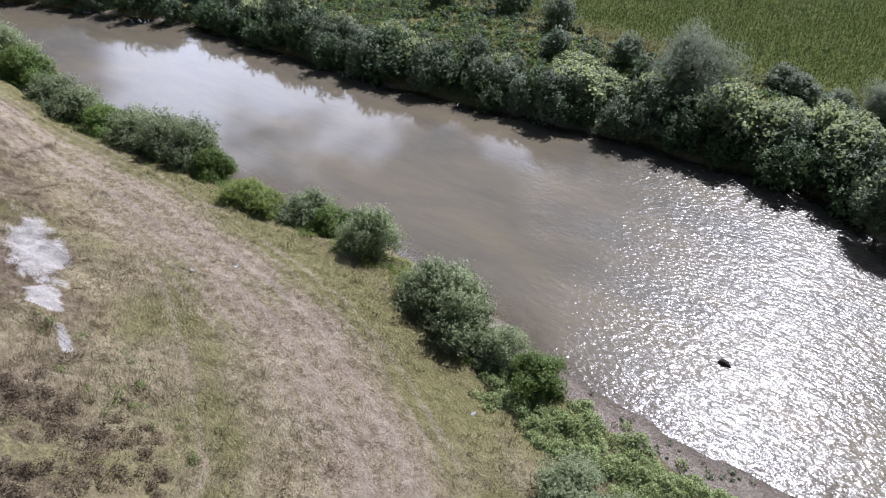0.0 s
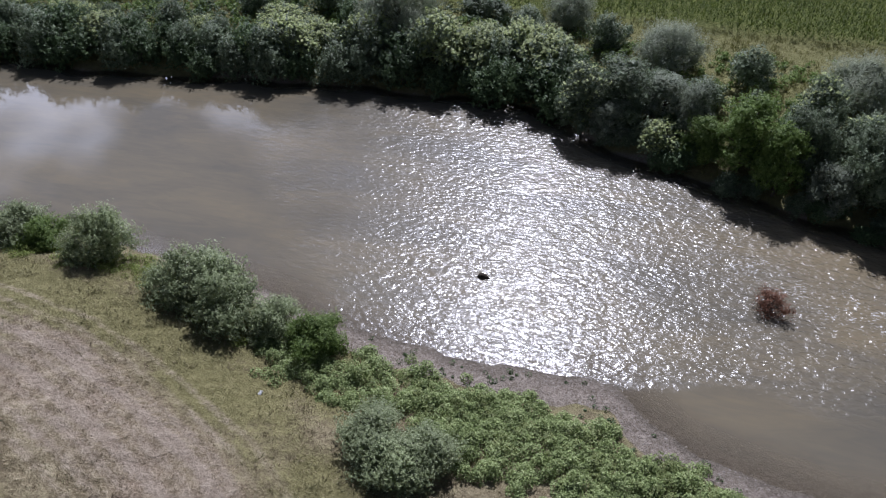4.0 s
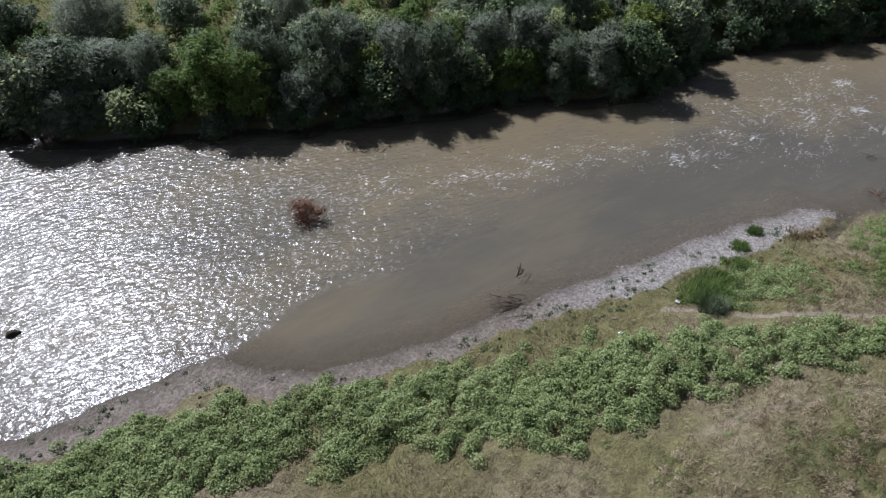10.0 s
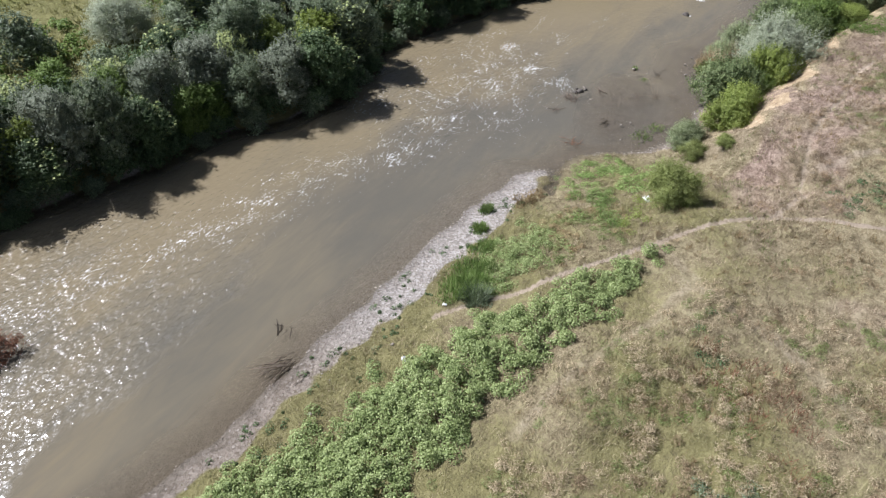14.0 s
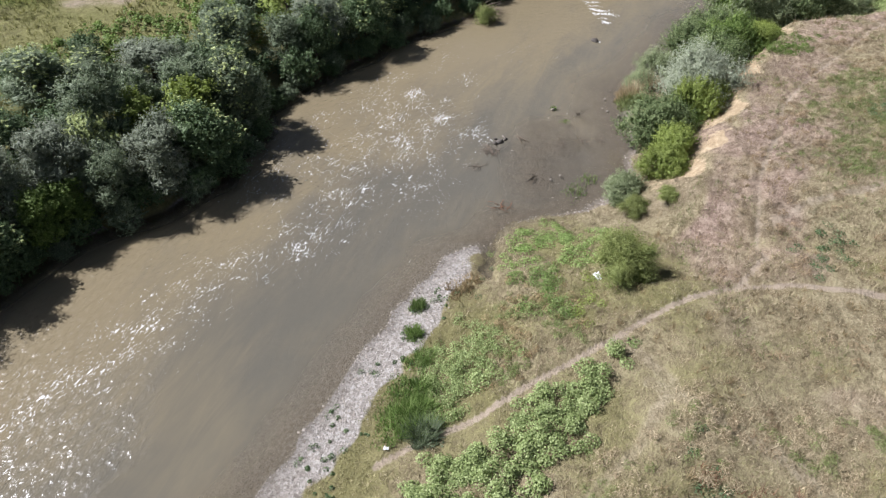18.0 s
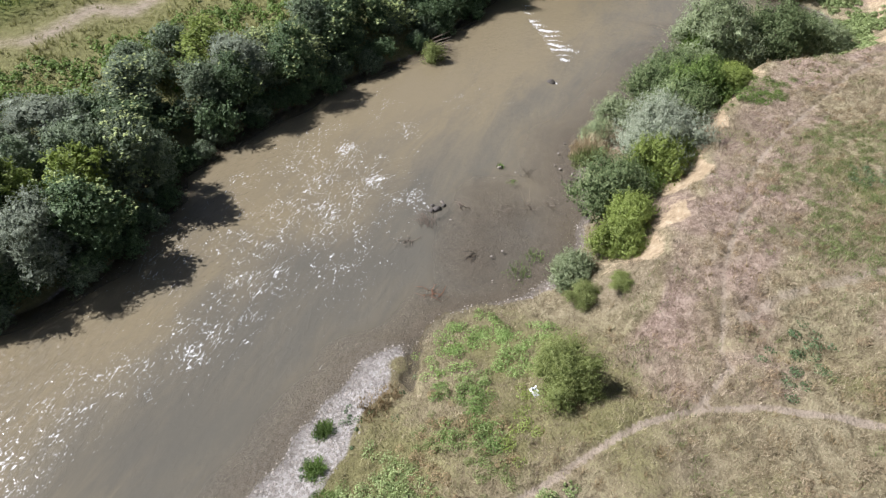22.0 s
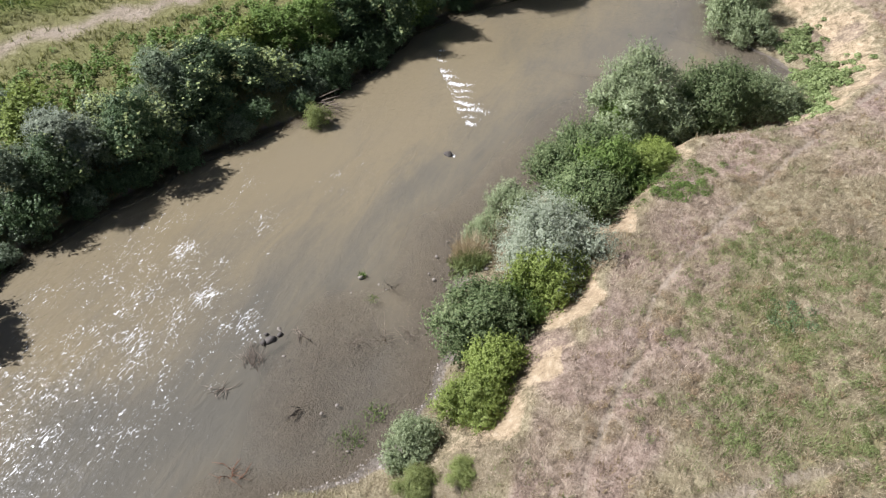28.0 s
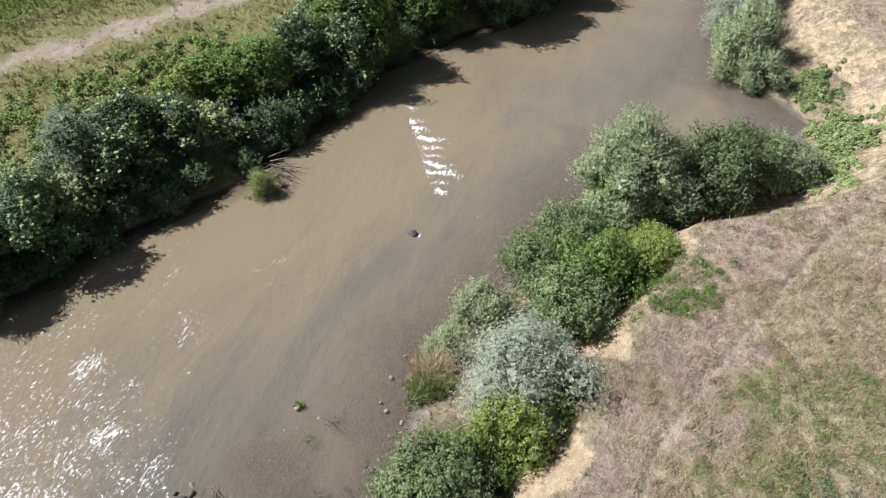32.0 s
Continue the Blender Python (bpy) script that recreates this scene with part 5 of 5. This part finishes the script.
def poly_edge(x, y, poly):
    d = np.full(len(x), 1e9)
    for (ax, ay), (bx, by) in zip(poly, poly[1:] + poly[:1]):
        ux, uy = bx - ax, by - ay
        t = np.clip(((x - ax) * ux + (y - ay) * uy) / (ux * ux + uy * uy + 1e-9), 0, 1)
        d = np.minimum(d, np.hypot(x - ax - t * ux, y - ay - t * uy))
    return d


def leafy_patch(poly, per_m2, height, seed, material, label, leaf=(0.13, 0.09), gaps=0.0, name="leafy_patch", ragged=0.7, lump=16, spread=0.26):
    """A thicket of knee-high broad-leaved plants: a lumpy canopy of single leaves."""
    r = np.random.default_rng(seed)
    xs_, ys_ = [p[0] for p in poly], [p[1] for p in poly]
    area = (max(xs_) - min(xs_)) * (max(ys_) - min(ys_))
    n = int(area * per_m2)
    # plants first, then leaves round each plant
    per = lump
    x, y = r.uniform(min(xs_) - ragged, max(xs_) + ragged, n // per), r.uniform(min(ys_) - ragged, max(ys_) + ragged, n // per)
    e = np.where(in_poly(x, y, poly), poly_edge(x, y, poly), -poly_edge(x, y, poly))
    e = e + ragged * wobble(x, y, 0.7, seed) + 0.3 * r.normal(size=len(x))
    ok = (e > 0) & (wobble(x, y, 1.3, seed + 3) > -1 + gaps) & (line_mask(x, y, PATH_A, 0.3, 0.3) < 0.5)
    x, y, e = x[ok], y[ok], e[ok]
    h = height * (0.4 + 0.65 * smooth(0, 0.9, e)) * (0.72 + 0.30 * wobble(x, y, 0.9, seed + 1) + 0.16 * wobble(x, y, 0.33, seed + 2)) * r.uniform(0.75 if lump < 30 else 0.5, 1.2, len(x))
    g = ground_z(x, y)
    k = np.repeat(np.arange(len(x)), per)
    a, q = r.uniform(0, math.tau, len(k)), np.sqrt(r.random(len(k)))
    px, py = x[k] + spread * q * np.cos(a), y[k] + spread * q * np.sin(a)
    pz = g[k] + np.maximum(h[k], 0.08) * (1.0 - 0.55 * q ** 2 - 0.45 * r.random(len(k)) ** 2)
    nrm = unit(np.stack([0.55 * q * np.cos(a), 0.55 * q * np.sin(a), np.full(len(k), 0.8)], -1) + 0.32 * r.normal(size=(len(k), 3)))
    ob = new(name, leaf_mesh(name, np.stack([px, py, pz], -1), nrm, leaf[0], leaf[1], material, r, 0.3))
    return tagged(ob, label, "undergrowth", kind="stuff")


STRIP = [(-15, 19.8), (-11, 20.3), (-7, 20.2), (-3, 19.7), (0, 19.1), (3.5, 18.3), (6.5, 17.2), (10, 15.8), (13, 14.8), (16, 13.7), (20, 12.2), (24, 9.7), (28.2, 7.0), (29.0, 6.8),
         (28.4, 6.7), (25.4, 7.0), (21.4, 8.0), (16.6, 9.6), (13, 9.6), (9.8, 11.2), (6.6, 13.2), (3, 14.2), (0.5, 14.7), (-2.5, 14.6), (-4.5, 15.6), (-7.5, 17), (-10, 17.2), (-13.5, 18.0)]
leafy_patch(STRIP, 1350, 0.85, 11, M_BROAD, "dense knee-high thicket of broad-leaved weeds along the bank", leaf=(0.088, 0.066), gaps=0.05, lump=110, spread=0.33)
leafy_patch([(-12, 19.6), (-3, 19.2), (3.5, 17.9), (8, 16.2), (6, 13.8), (0.5, 15.2), (-6, 17)], 620, 0.95, 12, M_OLIVE, "olive-brown taller weeds standing in the thicket", leaf=(0.09, 0.06), gaps=0.45, lump=60, spread=0.3)
for i, (poly, ht, mt, gp, lb) in enumerate((
        ([(24.6, 13.2), (26.2, 14.2), (28.2, 12.6), (27.6, 10.8), (24.2, 11.2), (22.6, 12.6)], 0.5, M_BROAD, 0.3, "low broad-leaved weeds beside the gravel spit"),
        ([(33.6, 13.4), (35.6, 13.7), (37.2, 12.2), (36.4, 11.2), (34.6, 11.4), (33.2, 12.6)], 0.34, M_FRESH, 0.0, "bright green low plants at the water's edge"),
        ([(34.4, 10.5), (35.8, 10.8), (37.6, 9.4), (37.0, 8.8), (34.9, 9.1)], 0.5, M_FRESH, 0.0, "bright broad-leaved weeds on the lower slope"),
        ([(22.4, 12.9), (25, 11.2), (28.6, 11.9), (28.8, 13.2), (26, 13.4)], 0.45, M_BROAD, 0.25, "broad-leaved weeds beside the footpath"),
        ([(32.6, 11.9), (34.0, 10.6), (31.2, 9.8), (29.9, 9.0), (29.2, 10.3), (31.0, 11.0)], 0.5, M_FRESH, 0.1, "broad-leaved weeds on the dry slope"),
        ([(29.6, 8.2), (33.0, 8.4), (32.6, 9.6), (30.4, 8.9)], 0.3, M_LIME, 0.6, "yellow-green weeds on the dry slope"),
        ([(57.2, 2.8), (60.5, 2.4), (62.5, 0.8), (59.5, -0.2), (57.4, 0.6)], 0.45, M_GREEN, 0.1, "low green scrub on the edge of the bluff"),
        ([(76.2, -4.8), (80.0, -5.2), (81.0, -7.4), (78.0, -8.4), (74.5, -6.4)], 0.7, M_BROAD, 0.1, "light green weeds on the slumped bank"),
        ([(81.5, -4.4), (85.5, -3.6), (86.5, -5.6), (83, -6.6)], 0.7, M_BROAD, 0.1, "light green weeds on the slumped bank"),
        ([(71.5, -4.6), (75, -4.6), (74.5, -6.6), (70.5, -6.0)], 0.5, M_BROAD, 0.15, "light green weeds on the slumped bank"),
        ([(-37.5, 23.6), (-24, 23.8), (-14.6, 21.2), (-15.6, 19.4), (-24, 21.8), (-31, 21.8), (-37, 21.2)], 0.5, M_LIME, 0.35, "yellow-green weeds under the waterside shrubs"),
        ([(-20, 0.5), (-16.5, 3.4), (-14, 2.0), (-16, -2)], 0.6, M_GREEN, 0.3, "green herbs at the foot of the knoll"),
        ([(36, -0.2), (38.8, -0.7), (39.2, -1.9), (37.2, -1.7), (35.6, -1.2)], 0.26, M_DARKLEAF, 0.12, "low dark scrub in the dry grass"),
        ([(49.6, -3.2), (51.4, -3.0), (51.8, -4.4), (50.2, -4.8)], 0.35, M_DARKLEAF, 0.5, "low dark herbs in the dry grass"),
        ([(22.8, 3.4), (24.4, 3.0), (24.6, 2.0), (23.2, 2.0)], 0.35, M_DARKLEAF, 0.4, "low dark herbs in the dry grass"),
        ([(20.2, 1.9), (21.6, 1.6), (21.2, 0.8), (20.2, 1.0)], 0.3, M_GREEN, 0.4, "low green herbs in the dry grass"),
        ([(16.2, 1.6), (18, 1.2), (17.6, 0.0), (16.2, 0.2)], 0.35, M_WILLOW, 0.3, "low grey-green herbs in the dry grass"),
        ([(36.8, -4.0), (38.6, -4.2), (38.8, -5.4), (37, -5.2)], 0.3, M_DARKLEAF, 0.4, "low dark scrub in the dry grass"),
        ([(-75, 23.4), (-40, 24.2), (-38, 22.0), (-56, 20.8), (-75, 21)], 0.6, M_GREEN, 0.45, "rough green weeds under the waterside shrubs"))):
    wild = "slumped" in lb
    leafy_patch(poly, 1500 if wild or mt == M_FRESH else 1000, ht, 30 + i, mt, lb, leaf=(0.14, 0.10) if wild else (0.075, 0.052), gaps=-0.3 if wild else gp, lump=60, spread=0.28)


leafy_patch([(25.4, 10.6), (27.6, 12.7), (30.0, 12.2), (31.8, 12.6), (30.4, 9.4), (29.6, 8.1), (27.1, 9.2)], 800, 0.34, 121, M_OLIVE, "olive-brown knobbly weeds between the path and the spit", leaf=(0.06, 0.04), gaps=0.75, lump=60, spread=0.2)
leafy_patch([(25.8, 10.8), (27.6, 12.5), (30.0, 12.4), (33.0, 12.4), (31.4, 9.6), (29.6, 8.3), (27.4, 9.4)], 600, 0.32, 127, M_WITHER, "brown knobbly weeds between the path and the spit", leaf=(0.06, 0.04), gaps=0.8, lump=60, spread=0.2)

for i, (poly, mt, per, gp, ht, lb) in enumerate((
        ([(9, 9), (16, 7.2), (22, 6.4), (27, 4), (28, -2), (24, -8), (6, -8), (2, 6)], M_STRAW, 420, 0.9, 0.3, "pale straw tussocks on the dry slope"),
        ([(13, 6), (22, 5.0), (27, 2), (27, -8), (8, -8)], M_RUSSET, 280, 1.25, 0.32, "russet-brown tussocks on the dry slope"),
        ([(9, 9), (16, 7.2), (22, 6.4), (28, 3), (28, -8), (4, -8), (2, 6)], M_OLIVE, 300, 1.15, 0.24, "olive-green tussocks on the dry slope"),
        ([(38, 4), (50, 2), (62, -1), (68, -6), (64, -13), (32, -13), (29, 2)], M_STRAW, 240, 1.0, 0.3, "pale straw tussocks on the bluff"),
        ([(38, 4), (50, 2), (62, -1), (68, -6), (64, -13), (32, -13), (29, 2)], M_RUSSET, 200, 1.3, 0.28, "russet-brown tussocks on the bluff"),
        ([(44, 1), (54, -0.5), (58, -4), (54, -9), (44, -8), (42, -3)], M_OLIVE, 420, 0.75, 0.28, "olive-green tussocks in the hollow of the bluff"))):
    leafy_patch(poly, per, ht, 151 + 7 * i, mt, lb, leaf=(0.13, 0.018), gaps=gp, name="tussock_field", ragged=0.9, lump=60, spread=0.24)
leafy_patch([(-31, 4.2), (-26.5, 5.4), (-21.5, 6.2), (-18.6, 5.2), (-17, 1.5), (-22, -2.5), (-31, 0)], 420, 0.5, 131, M_BROWN, "dark brown withered herbs on the foot of the knoll", leaf=(0.09, 0.05), gaps=0.6, lump=60, spread=0.3)
leafy_patch([(-36, 5.4), (-27, 8.4), (-20.5, 8.0), (-19, 6.2), (-27, 5.4)], 260, 0.35, 133, M_OLIVE, "yellow-brown tussocks on the slope of the knoll", leaf=(0.08, 0.045), gaps=0.95, lump=60, spread=0.26)

for i, (poly, mt, gp) in enumerate((([(-75, 52), (-40, 51.5), (-20, 53), (0, 52), (0, 62), (-18, 63.5), (-34, 66), (-52, 71), (-75, 76)], M_DARKLEAF, 0.75),
                                    ([(-75, 51), (-40, 50.5), (-20, 52), (0, 50), (30, 44), (30, 54), (0, 60), (-30, 62), (-75, 72)], M_GREEN, 0.85),
                                    ([(36, 40), (48, 38), (60, 33), (72, 29), (74, 36), (60, 42), (44, 49), (34, 52)], M_GREEN, 0.6))):
    leafy_patch(poly, 85, 0.75, 80 + i, mt, "rough tall herbs in the far meadow", leaf=(0.22, 0.15), gaps=gp, name="meadow_herbs", ragged=1.5)


def blades(n, x, y, z, height, width, lean, material, name, r, green=None, tone=None):
    """Grass blades: narrow leaning four-sided strips."""
    a = r.uniform(0, math.tau, n)
    d = np.stack([np.cos(a) * lean, np.sin(a) * lean, np.ones(n)], -1)
    d = unit(d) * (height * r.uniform(0.6, 1.3, n))[:, None]
    s = np.stack([-np.sin(a), np.cos(a), 0 * a], -1)
    f = r.uniform(-1, 1, n)[:, None] * np.stack([np.cos(a), np.sin(a), 0 * a], -1)
    s = unit(s + 0.9 * f) * (width * r.uniform(0.7, 1.3, n))[:, None]
    p = np.stack([x, y, z], -1)
    tip = p + d
    co = np.stack([p - s * 0.6, p + s * 0.6, tip], 1)
    return quad_mesh(name, co, material, None if green is None else {"green": green, "heath": m_heath(x, y, 0), "rose": m_rose(x, y, 0), "tone": tone})


def grass_cover(name, x0, x1, y0, y1, count, height, width, seed, label, side, per=5, lean=1.0, mat=None):
    """Tufts over one bank, thin where the soil is bare."""
    r = np.random.default_rng(seed)
    x, y = r.uniform(x0, x1, count), r.uniform(y0, y1, count)
    dn, df = bank_distance(x, y)
    bare = np.maximum.reduce([np.clip(m_dirt(x, y, 0) * 1.25, 0, 0.97), np.where(dn > -0.05, m_gravel(x, y, 0), 1) if side == "near" else 0 * x, m_sand(x, y, 0), m_crop(x, y, 0) * (m_crop(x, y, 0) > 0.6)])
    ok = ((dn > 0.3) if side == "near" else (df > 0.6)) & (r.random(count) > bare)
    x, y = x[ok], y[ok]
    tall = np.clip(0.75 + 0.4 * wobble(x, y, 3.1, seed) + 0.45 * wobble(x, y, 0.5, seed + 1), 0.25, 1.7)
    k = np.repeat(np.arange(len(x)), per)
    n = len(k)
    px, py = x[k] + r.normal(0, 0.07, n), y[k] + r.normal(0, 0.07, n)
    g = m_green(px, py, 0)
    gr = (r.random(len(x))[k] * 0.7 + 0.3 * r.random(n) < g * 0.9).astype(float) * r.uniform(0.6, 1.0, n)
    me = blades(n, px, py, ground_z(px, py) - 0.02, height * tall[k], width, lean * r.uniform(0.5, 1.6, n), mat or M_GRASS, name, r, gr, r.random(len(x))[k])
    return tagged(new(name, me), label, "grass", kind="stuff")


grass_cover("grass", -8, 64, -13, 18, 130000, 0.22, 0.018, 1, "short dry grass covering the near bank", "near")
grass_cover("grass", -62, -8, -6, 24, 46000, 0.24, 0.026, 2, "short mixed green and dry grass beside the track", "near", 4)
grass_cover("grass", 64, 110, -30, 6, 13000, 0.3, 0.035, 3, "dry grass on the far bluff", "near", 4)
grass_cover("meadow_grass", -75, 100, 24, 78, 52000, 0.5, 0.05, 4, "tall rough yellow-green meadow grass behind the riverside trees", "far", 5, 0.8, M_MEADOW)


def straw_clumps():
    """Tall pale straw in loose stands on the bluff and the knoll."""
    r = np.random.default_rng(8)
    n = 9500
    x = np.concatenate([r.uniform(12, 92, n), r.uniform(-42, -12, n // 3)])
    y = np.concatenate([r.uniform(-13, 12, n), r.uniform(-6, 14, n // 3)])
    dn, _ = bank_distance(x, y)
    ok = (dn > 2.5) & (wobble(x, y, 2.6, 12) + 0.6 * wobble(x, y, 0.9, 13) > 0.12) & (m_dirt(x, y, 0) < 0.3) & (m_sand(x, y, 0) < 0.3) & (m_green(x, y, 0) < 0.5)
    ok &= ~in_poly(x, y, STRIP) & ((x > 0) | (hill_side(x, y) > 0))
    x, y = x[ok], y[ok]
    k = np.repeat(np.arange(len(x)), 12)
    px, py = x[k] + r.normal(0, 0.10, len(k)), y[k] + r.normal(0, 0.10, len(k))
    me = blades(len(k), px, py, ground_z(px, py) - 0.02, 0.30 * np.ones(len(k)), 0.010, r.uniform(0.2, 0.8, len(k)), M_STRAW, "straw", r)
    return tagged(new("straw", me), "tall pale straw stands in the dry grassland", "grass", kind="stuff")


straw_clumps()


def tussocks(n, seed, spread, height, material, label, x0, x1, y0, y1, cut):
    """Small dense tufts dotted over the dry bank."""
    r = np.random.default_rng(seed)
    x, y = r.uniform(x0, x1, n), r.uniform(y0, y1, n)
    dn, _ = bank_distance(x, y)
    ok = (dn > 3.0) & (wobble(x, y, 3.0, seed) + 0.5 * wobble(x, y, 1.0, seed + 1) > cut) & (m_dirt(x, y, 0) < 0.2) & (m_sand(x, y, 0) < 0.3) & ~in_poly(x, y, STRIP)
    x, y = x[ok], y[ok]
    w = spread * r.uniform(0.5, 1.5, len(x))
    k = np.repeat(np.arange(len(x)), 18)
    px, py = x[k] + r.normal(0, 1, len(k)) * w[k], y[k] + r.normal(0, 1, len(k)) * w[k]
    me = blades(len(k), px, py, ground_z(px, py) - 0.02, height * (0.6 + 0.8 * r.random(len(x))[k]), 0.022, r.uniform(0.3, 1.2, len(k)), material, "tussocks", r)
    return tagged(new("tussocks", me), label, "grass", kind="stuff")


tussocks(2600, 71, 0.10, 0.26, M_WITHER, "dark brown tufts dotted over the dry bluff", 14, 92, -13, 8, 0.0)
tussocks(1900, 73, 0.13, 0.22, M_OLIVE, "small olive tufts in the dry grass", 30, 70, -13, 6, 0.3)
tussocks(1500, 79, 0.15, 0.2, M_OLIVE, "olive-green tufts in the damp hollow of the bluff", 43, 56, -9, -1.5, -0.4)
tussocks(700, 75, 0.14, 0.26, M_WITHER, "brown withered tufts on the grassy knoll", -44, -16, -6, 13, 0.1)
tussocks(420, 77, 0.16, 0.3, M_RED, "rusty withered scrub on the slope", 13, 24, -4, 4, 0.45)


def reed_clump(x, y, radius, height, count, seed, material, label, name="reed_clump"):
    r = np.random.default_rng(seed)
    a, q = r.uniform(0, math.tau, count), radius * np.sqrt(r.random(count))
    q = q * (1 + 0.35 * np.sin(2 * a + seed) + 0.25 * np.sin(5 * a + 2 * seed))
    px, py = x + q * np.cos(a), y + q * np.sin(a)
    me = blades(count, px - x, py - y, np.maximum(ground_z(px, py), -0.05) - max(gz(x, y), -0.05), height * np.ones(count) * np.clip(1.15 - 0.75 * (q / radius) ** 2, 0.2, 2) * (1 + 0.35 * wobble(px, py, 0.4, seed)), 0.035, r.uniform(0.2, 1.3, count), material, name, r)
    ob = new(name, me)
    ob.location = (x, y, max(gz(x, y), -0.05))
    return tagged(ob, label, "reeds", kind="stuff")


for i, (x, y, rad, ht, n, mt, lb) in enumerate((
        (22.9, 13.5, 1.3, 0.6, 2400, M_REED, "bright green rushes on the gravel spit"), (24.2, 13.9, 1.2, 0.45, 1700, M_REED, "bright green rushes on the gravel spit"),
        (22.4, 12.9, 0.7, 0.9, 900, M_WILLOW, "grey-green sedge tuft on the gravel spit"), (27.4, 15.4, 0.5, 0.35, 500, M_REED, "small green sedge patch on the gravel"),
        (29.1, 16.0, 0.45, 0.4, 450, M_REED, "small green sedge patch on the gravel"), (26.0, 14.4, 0.8, 0.4, 700, M_REED, "small green sedge patch on the gravel"),
        (52.2, 10.3, 0.95, 0.75, 1500, M_OLIVE, "green reeds at the tip of the islet"), (53.0, 10.5, 0.9, 1.05, 1500, M_STRAW, "dry yellow reeds beside green ones"),
        (54.3, 9.6, 0.7, 1.1, 1000, M_STRAW, "dry yellow reeds beside green ones"), (30.8, 14.5, 0.8, 0.3, 420, M_WITHER, "rust-brown withered herbs on the gravel spit"),
        (31.6, 14.2, 0.6, 0.28, 260, M_WITHER, "rust-brown withered herbs on the gravel spit"), (41.0, 11.4, 0.9, 0.18, 380, M_REED, "thin green water plants on the gravel bar"),
        (42.4, 11.0, 0.7, 0.18, 300, M_REED, "thin green water plants on the gravel bar"), (49.5, 15.0, 0.2, 0.3, 160, M_REED, "green tuft growing on a rock"), (48.3, 13.9, 0.35, 0.15, 160, M_REED, "thin green water plants on the gravel bar"))):
    reed_clump(x, y, rad, ht, n, 60 + i, mt, lb)


def shingle():
    """Loose pebbles over the gravel edges, in one mesh."""
    r = np.random.default_rng(21)
    n = 26000
    x, y = r.uniform(-20, 46, n), r.uniform(8, 23.5, n)
    dn, _ = bank_distance(x, y)
    ok = (dn > -0.1) & (r.random(n) < m_gravel(x, y, 0) * (0.2 + 0.8 * smooth(14, 26, x)))
    x, y = x[ok], y[ok]
    n = len(x)
    s = r.uniform(0.02, 0.05, n) + 0.05 * r.random(n) ** 6
    base = np.array([(1, 0, 0), (0.3, 0.9, 0.1), (-0.9, 0.5, 0), (-0.7, -0.7, 0.1), (0.4, -0.9, 0), (0.05, 0.0, 0.7)])
    a = r.uniform(0, math.tau, n)
    c, sn = np.cos(a)[:, None], np.sin(a)[:, None]
    bx, by = base[:, 0][None] * c - base[:, 1][None] * sn, base[:, 0][None] * sn + base[:, 1][None] * c
    z = ground_z(x, y)
    co = np.stack([x[:, None] + s[:, None] * bx, y[:, None] + s[:, None] * by * 0.8, z[:, None] + 0.004 + s[:, None] * base[:, 2][None]], -1)
    f = np.array([(0, 1, 5), (1, 2, 5), (2, 3, 5), (3, 4, 5), (4, 0, 5)])
    tri = (np.arange(n)[:, None, None] * 6 + f[None]).reshape(-1, 3)
    me = bpy.data.meshes.new("shingle")
    me.vertices.add(6 * n)
    me.vertices.foreach_set("co", co.astype(np.float32).ravel())
    me.loops.add(tri.size)
    me.loops.foreach_set("vertex_index", tri.astype(np.int32).ravel())
    me.polygons.add(len(tri))
    me.polygons.foreach_set("loop_start", np.arange(0, tri.size, 3, dtype=np.int32))
    me.update(calc_edges=True)
    me.materials.append(M_STONE)
    return tagged(new("shingle", me), "loose grey pebbles along the water's edge", "gravel", kind="stuff")


shingle()


def edge_weeds():
    """Small dark weeds dotted over the gravel margin."""
    r = np.random.default_rng(33)
    n = 420
    x = r.uniform(-16, 33, n)
    y = near_y(x) - r.uniform(0.4, 3.2, n)
    ok = (wobble(x, y, 1.2, 4) > -0.1)
    x, y = x[ok], y[ok]
    k = np.repeat(np.arange(len(x)), 26)
    s = r.uniform(0.06, 0.2, len(x))[k]
    d = unit(r.normal(size=(len(k), 3)))
    d[:, 2] = np.abs(d[:, 2])
    p = np.stack([x[k], y[k], ground_z(x[k], y[k])], -1) + d * s[:, None] * np.array([1, 1, 0.8])
    me = leaf_mesh("margin_weeds", p, unit(d + 0.4 * r.normal(size=d.shape)), 0.09, 0.05, M_DARKLEAF, r, 0.0)
    return tagged(new("margin_weeds", me), "small dark weeds dotted along the gravel margin", "weeds", kind="stuff")


edge_weeds()


def corn_field():
    """Rows of tall leafy crop plants behind the meadow."""
    r = np.random.default_rng(44)
    px, py = [], []
    for row in range(95):
        n = 620
        x = np.linspace(-95, 110, n) + r.uniform(-0.15, 0.15, n)
        y = np.interp(x, CORN_X, CORN_Y) + 0.4 + row * 0.72 + r.normal(0, 0.06, n)
        keep = (np.abs(x + 25) < 50 + row * 0.3) | ((x > 40) & (row < 14))
        px.append(x[keep])
        py.append(y[keep])
    x, y = np.concatenate(px), np.concatenate(py)
    per = 9
    k = np.repeat(np.arange(len(x)), per)
    n = len(k)
    h = 1.75 * r.uniform(0.85, 1.1, len(x))
    z0 = ground_z(x, y)[k] + h[k] * r.uniform(0.15, 0.85, n)
    me = blades(n, x[k], y[k], z0, 0.42 * np.ones(n), 0.075, r.uniform(0.5, 1.8, n), M_CORN, "corn_field", r)
    return tagged(new("corn_field", me), "dense green field of tall leafy crop rows", "crop", kind="stuff")


corn_field()
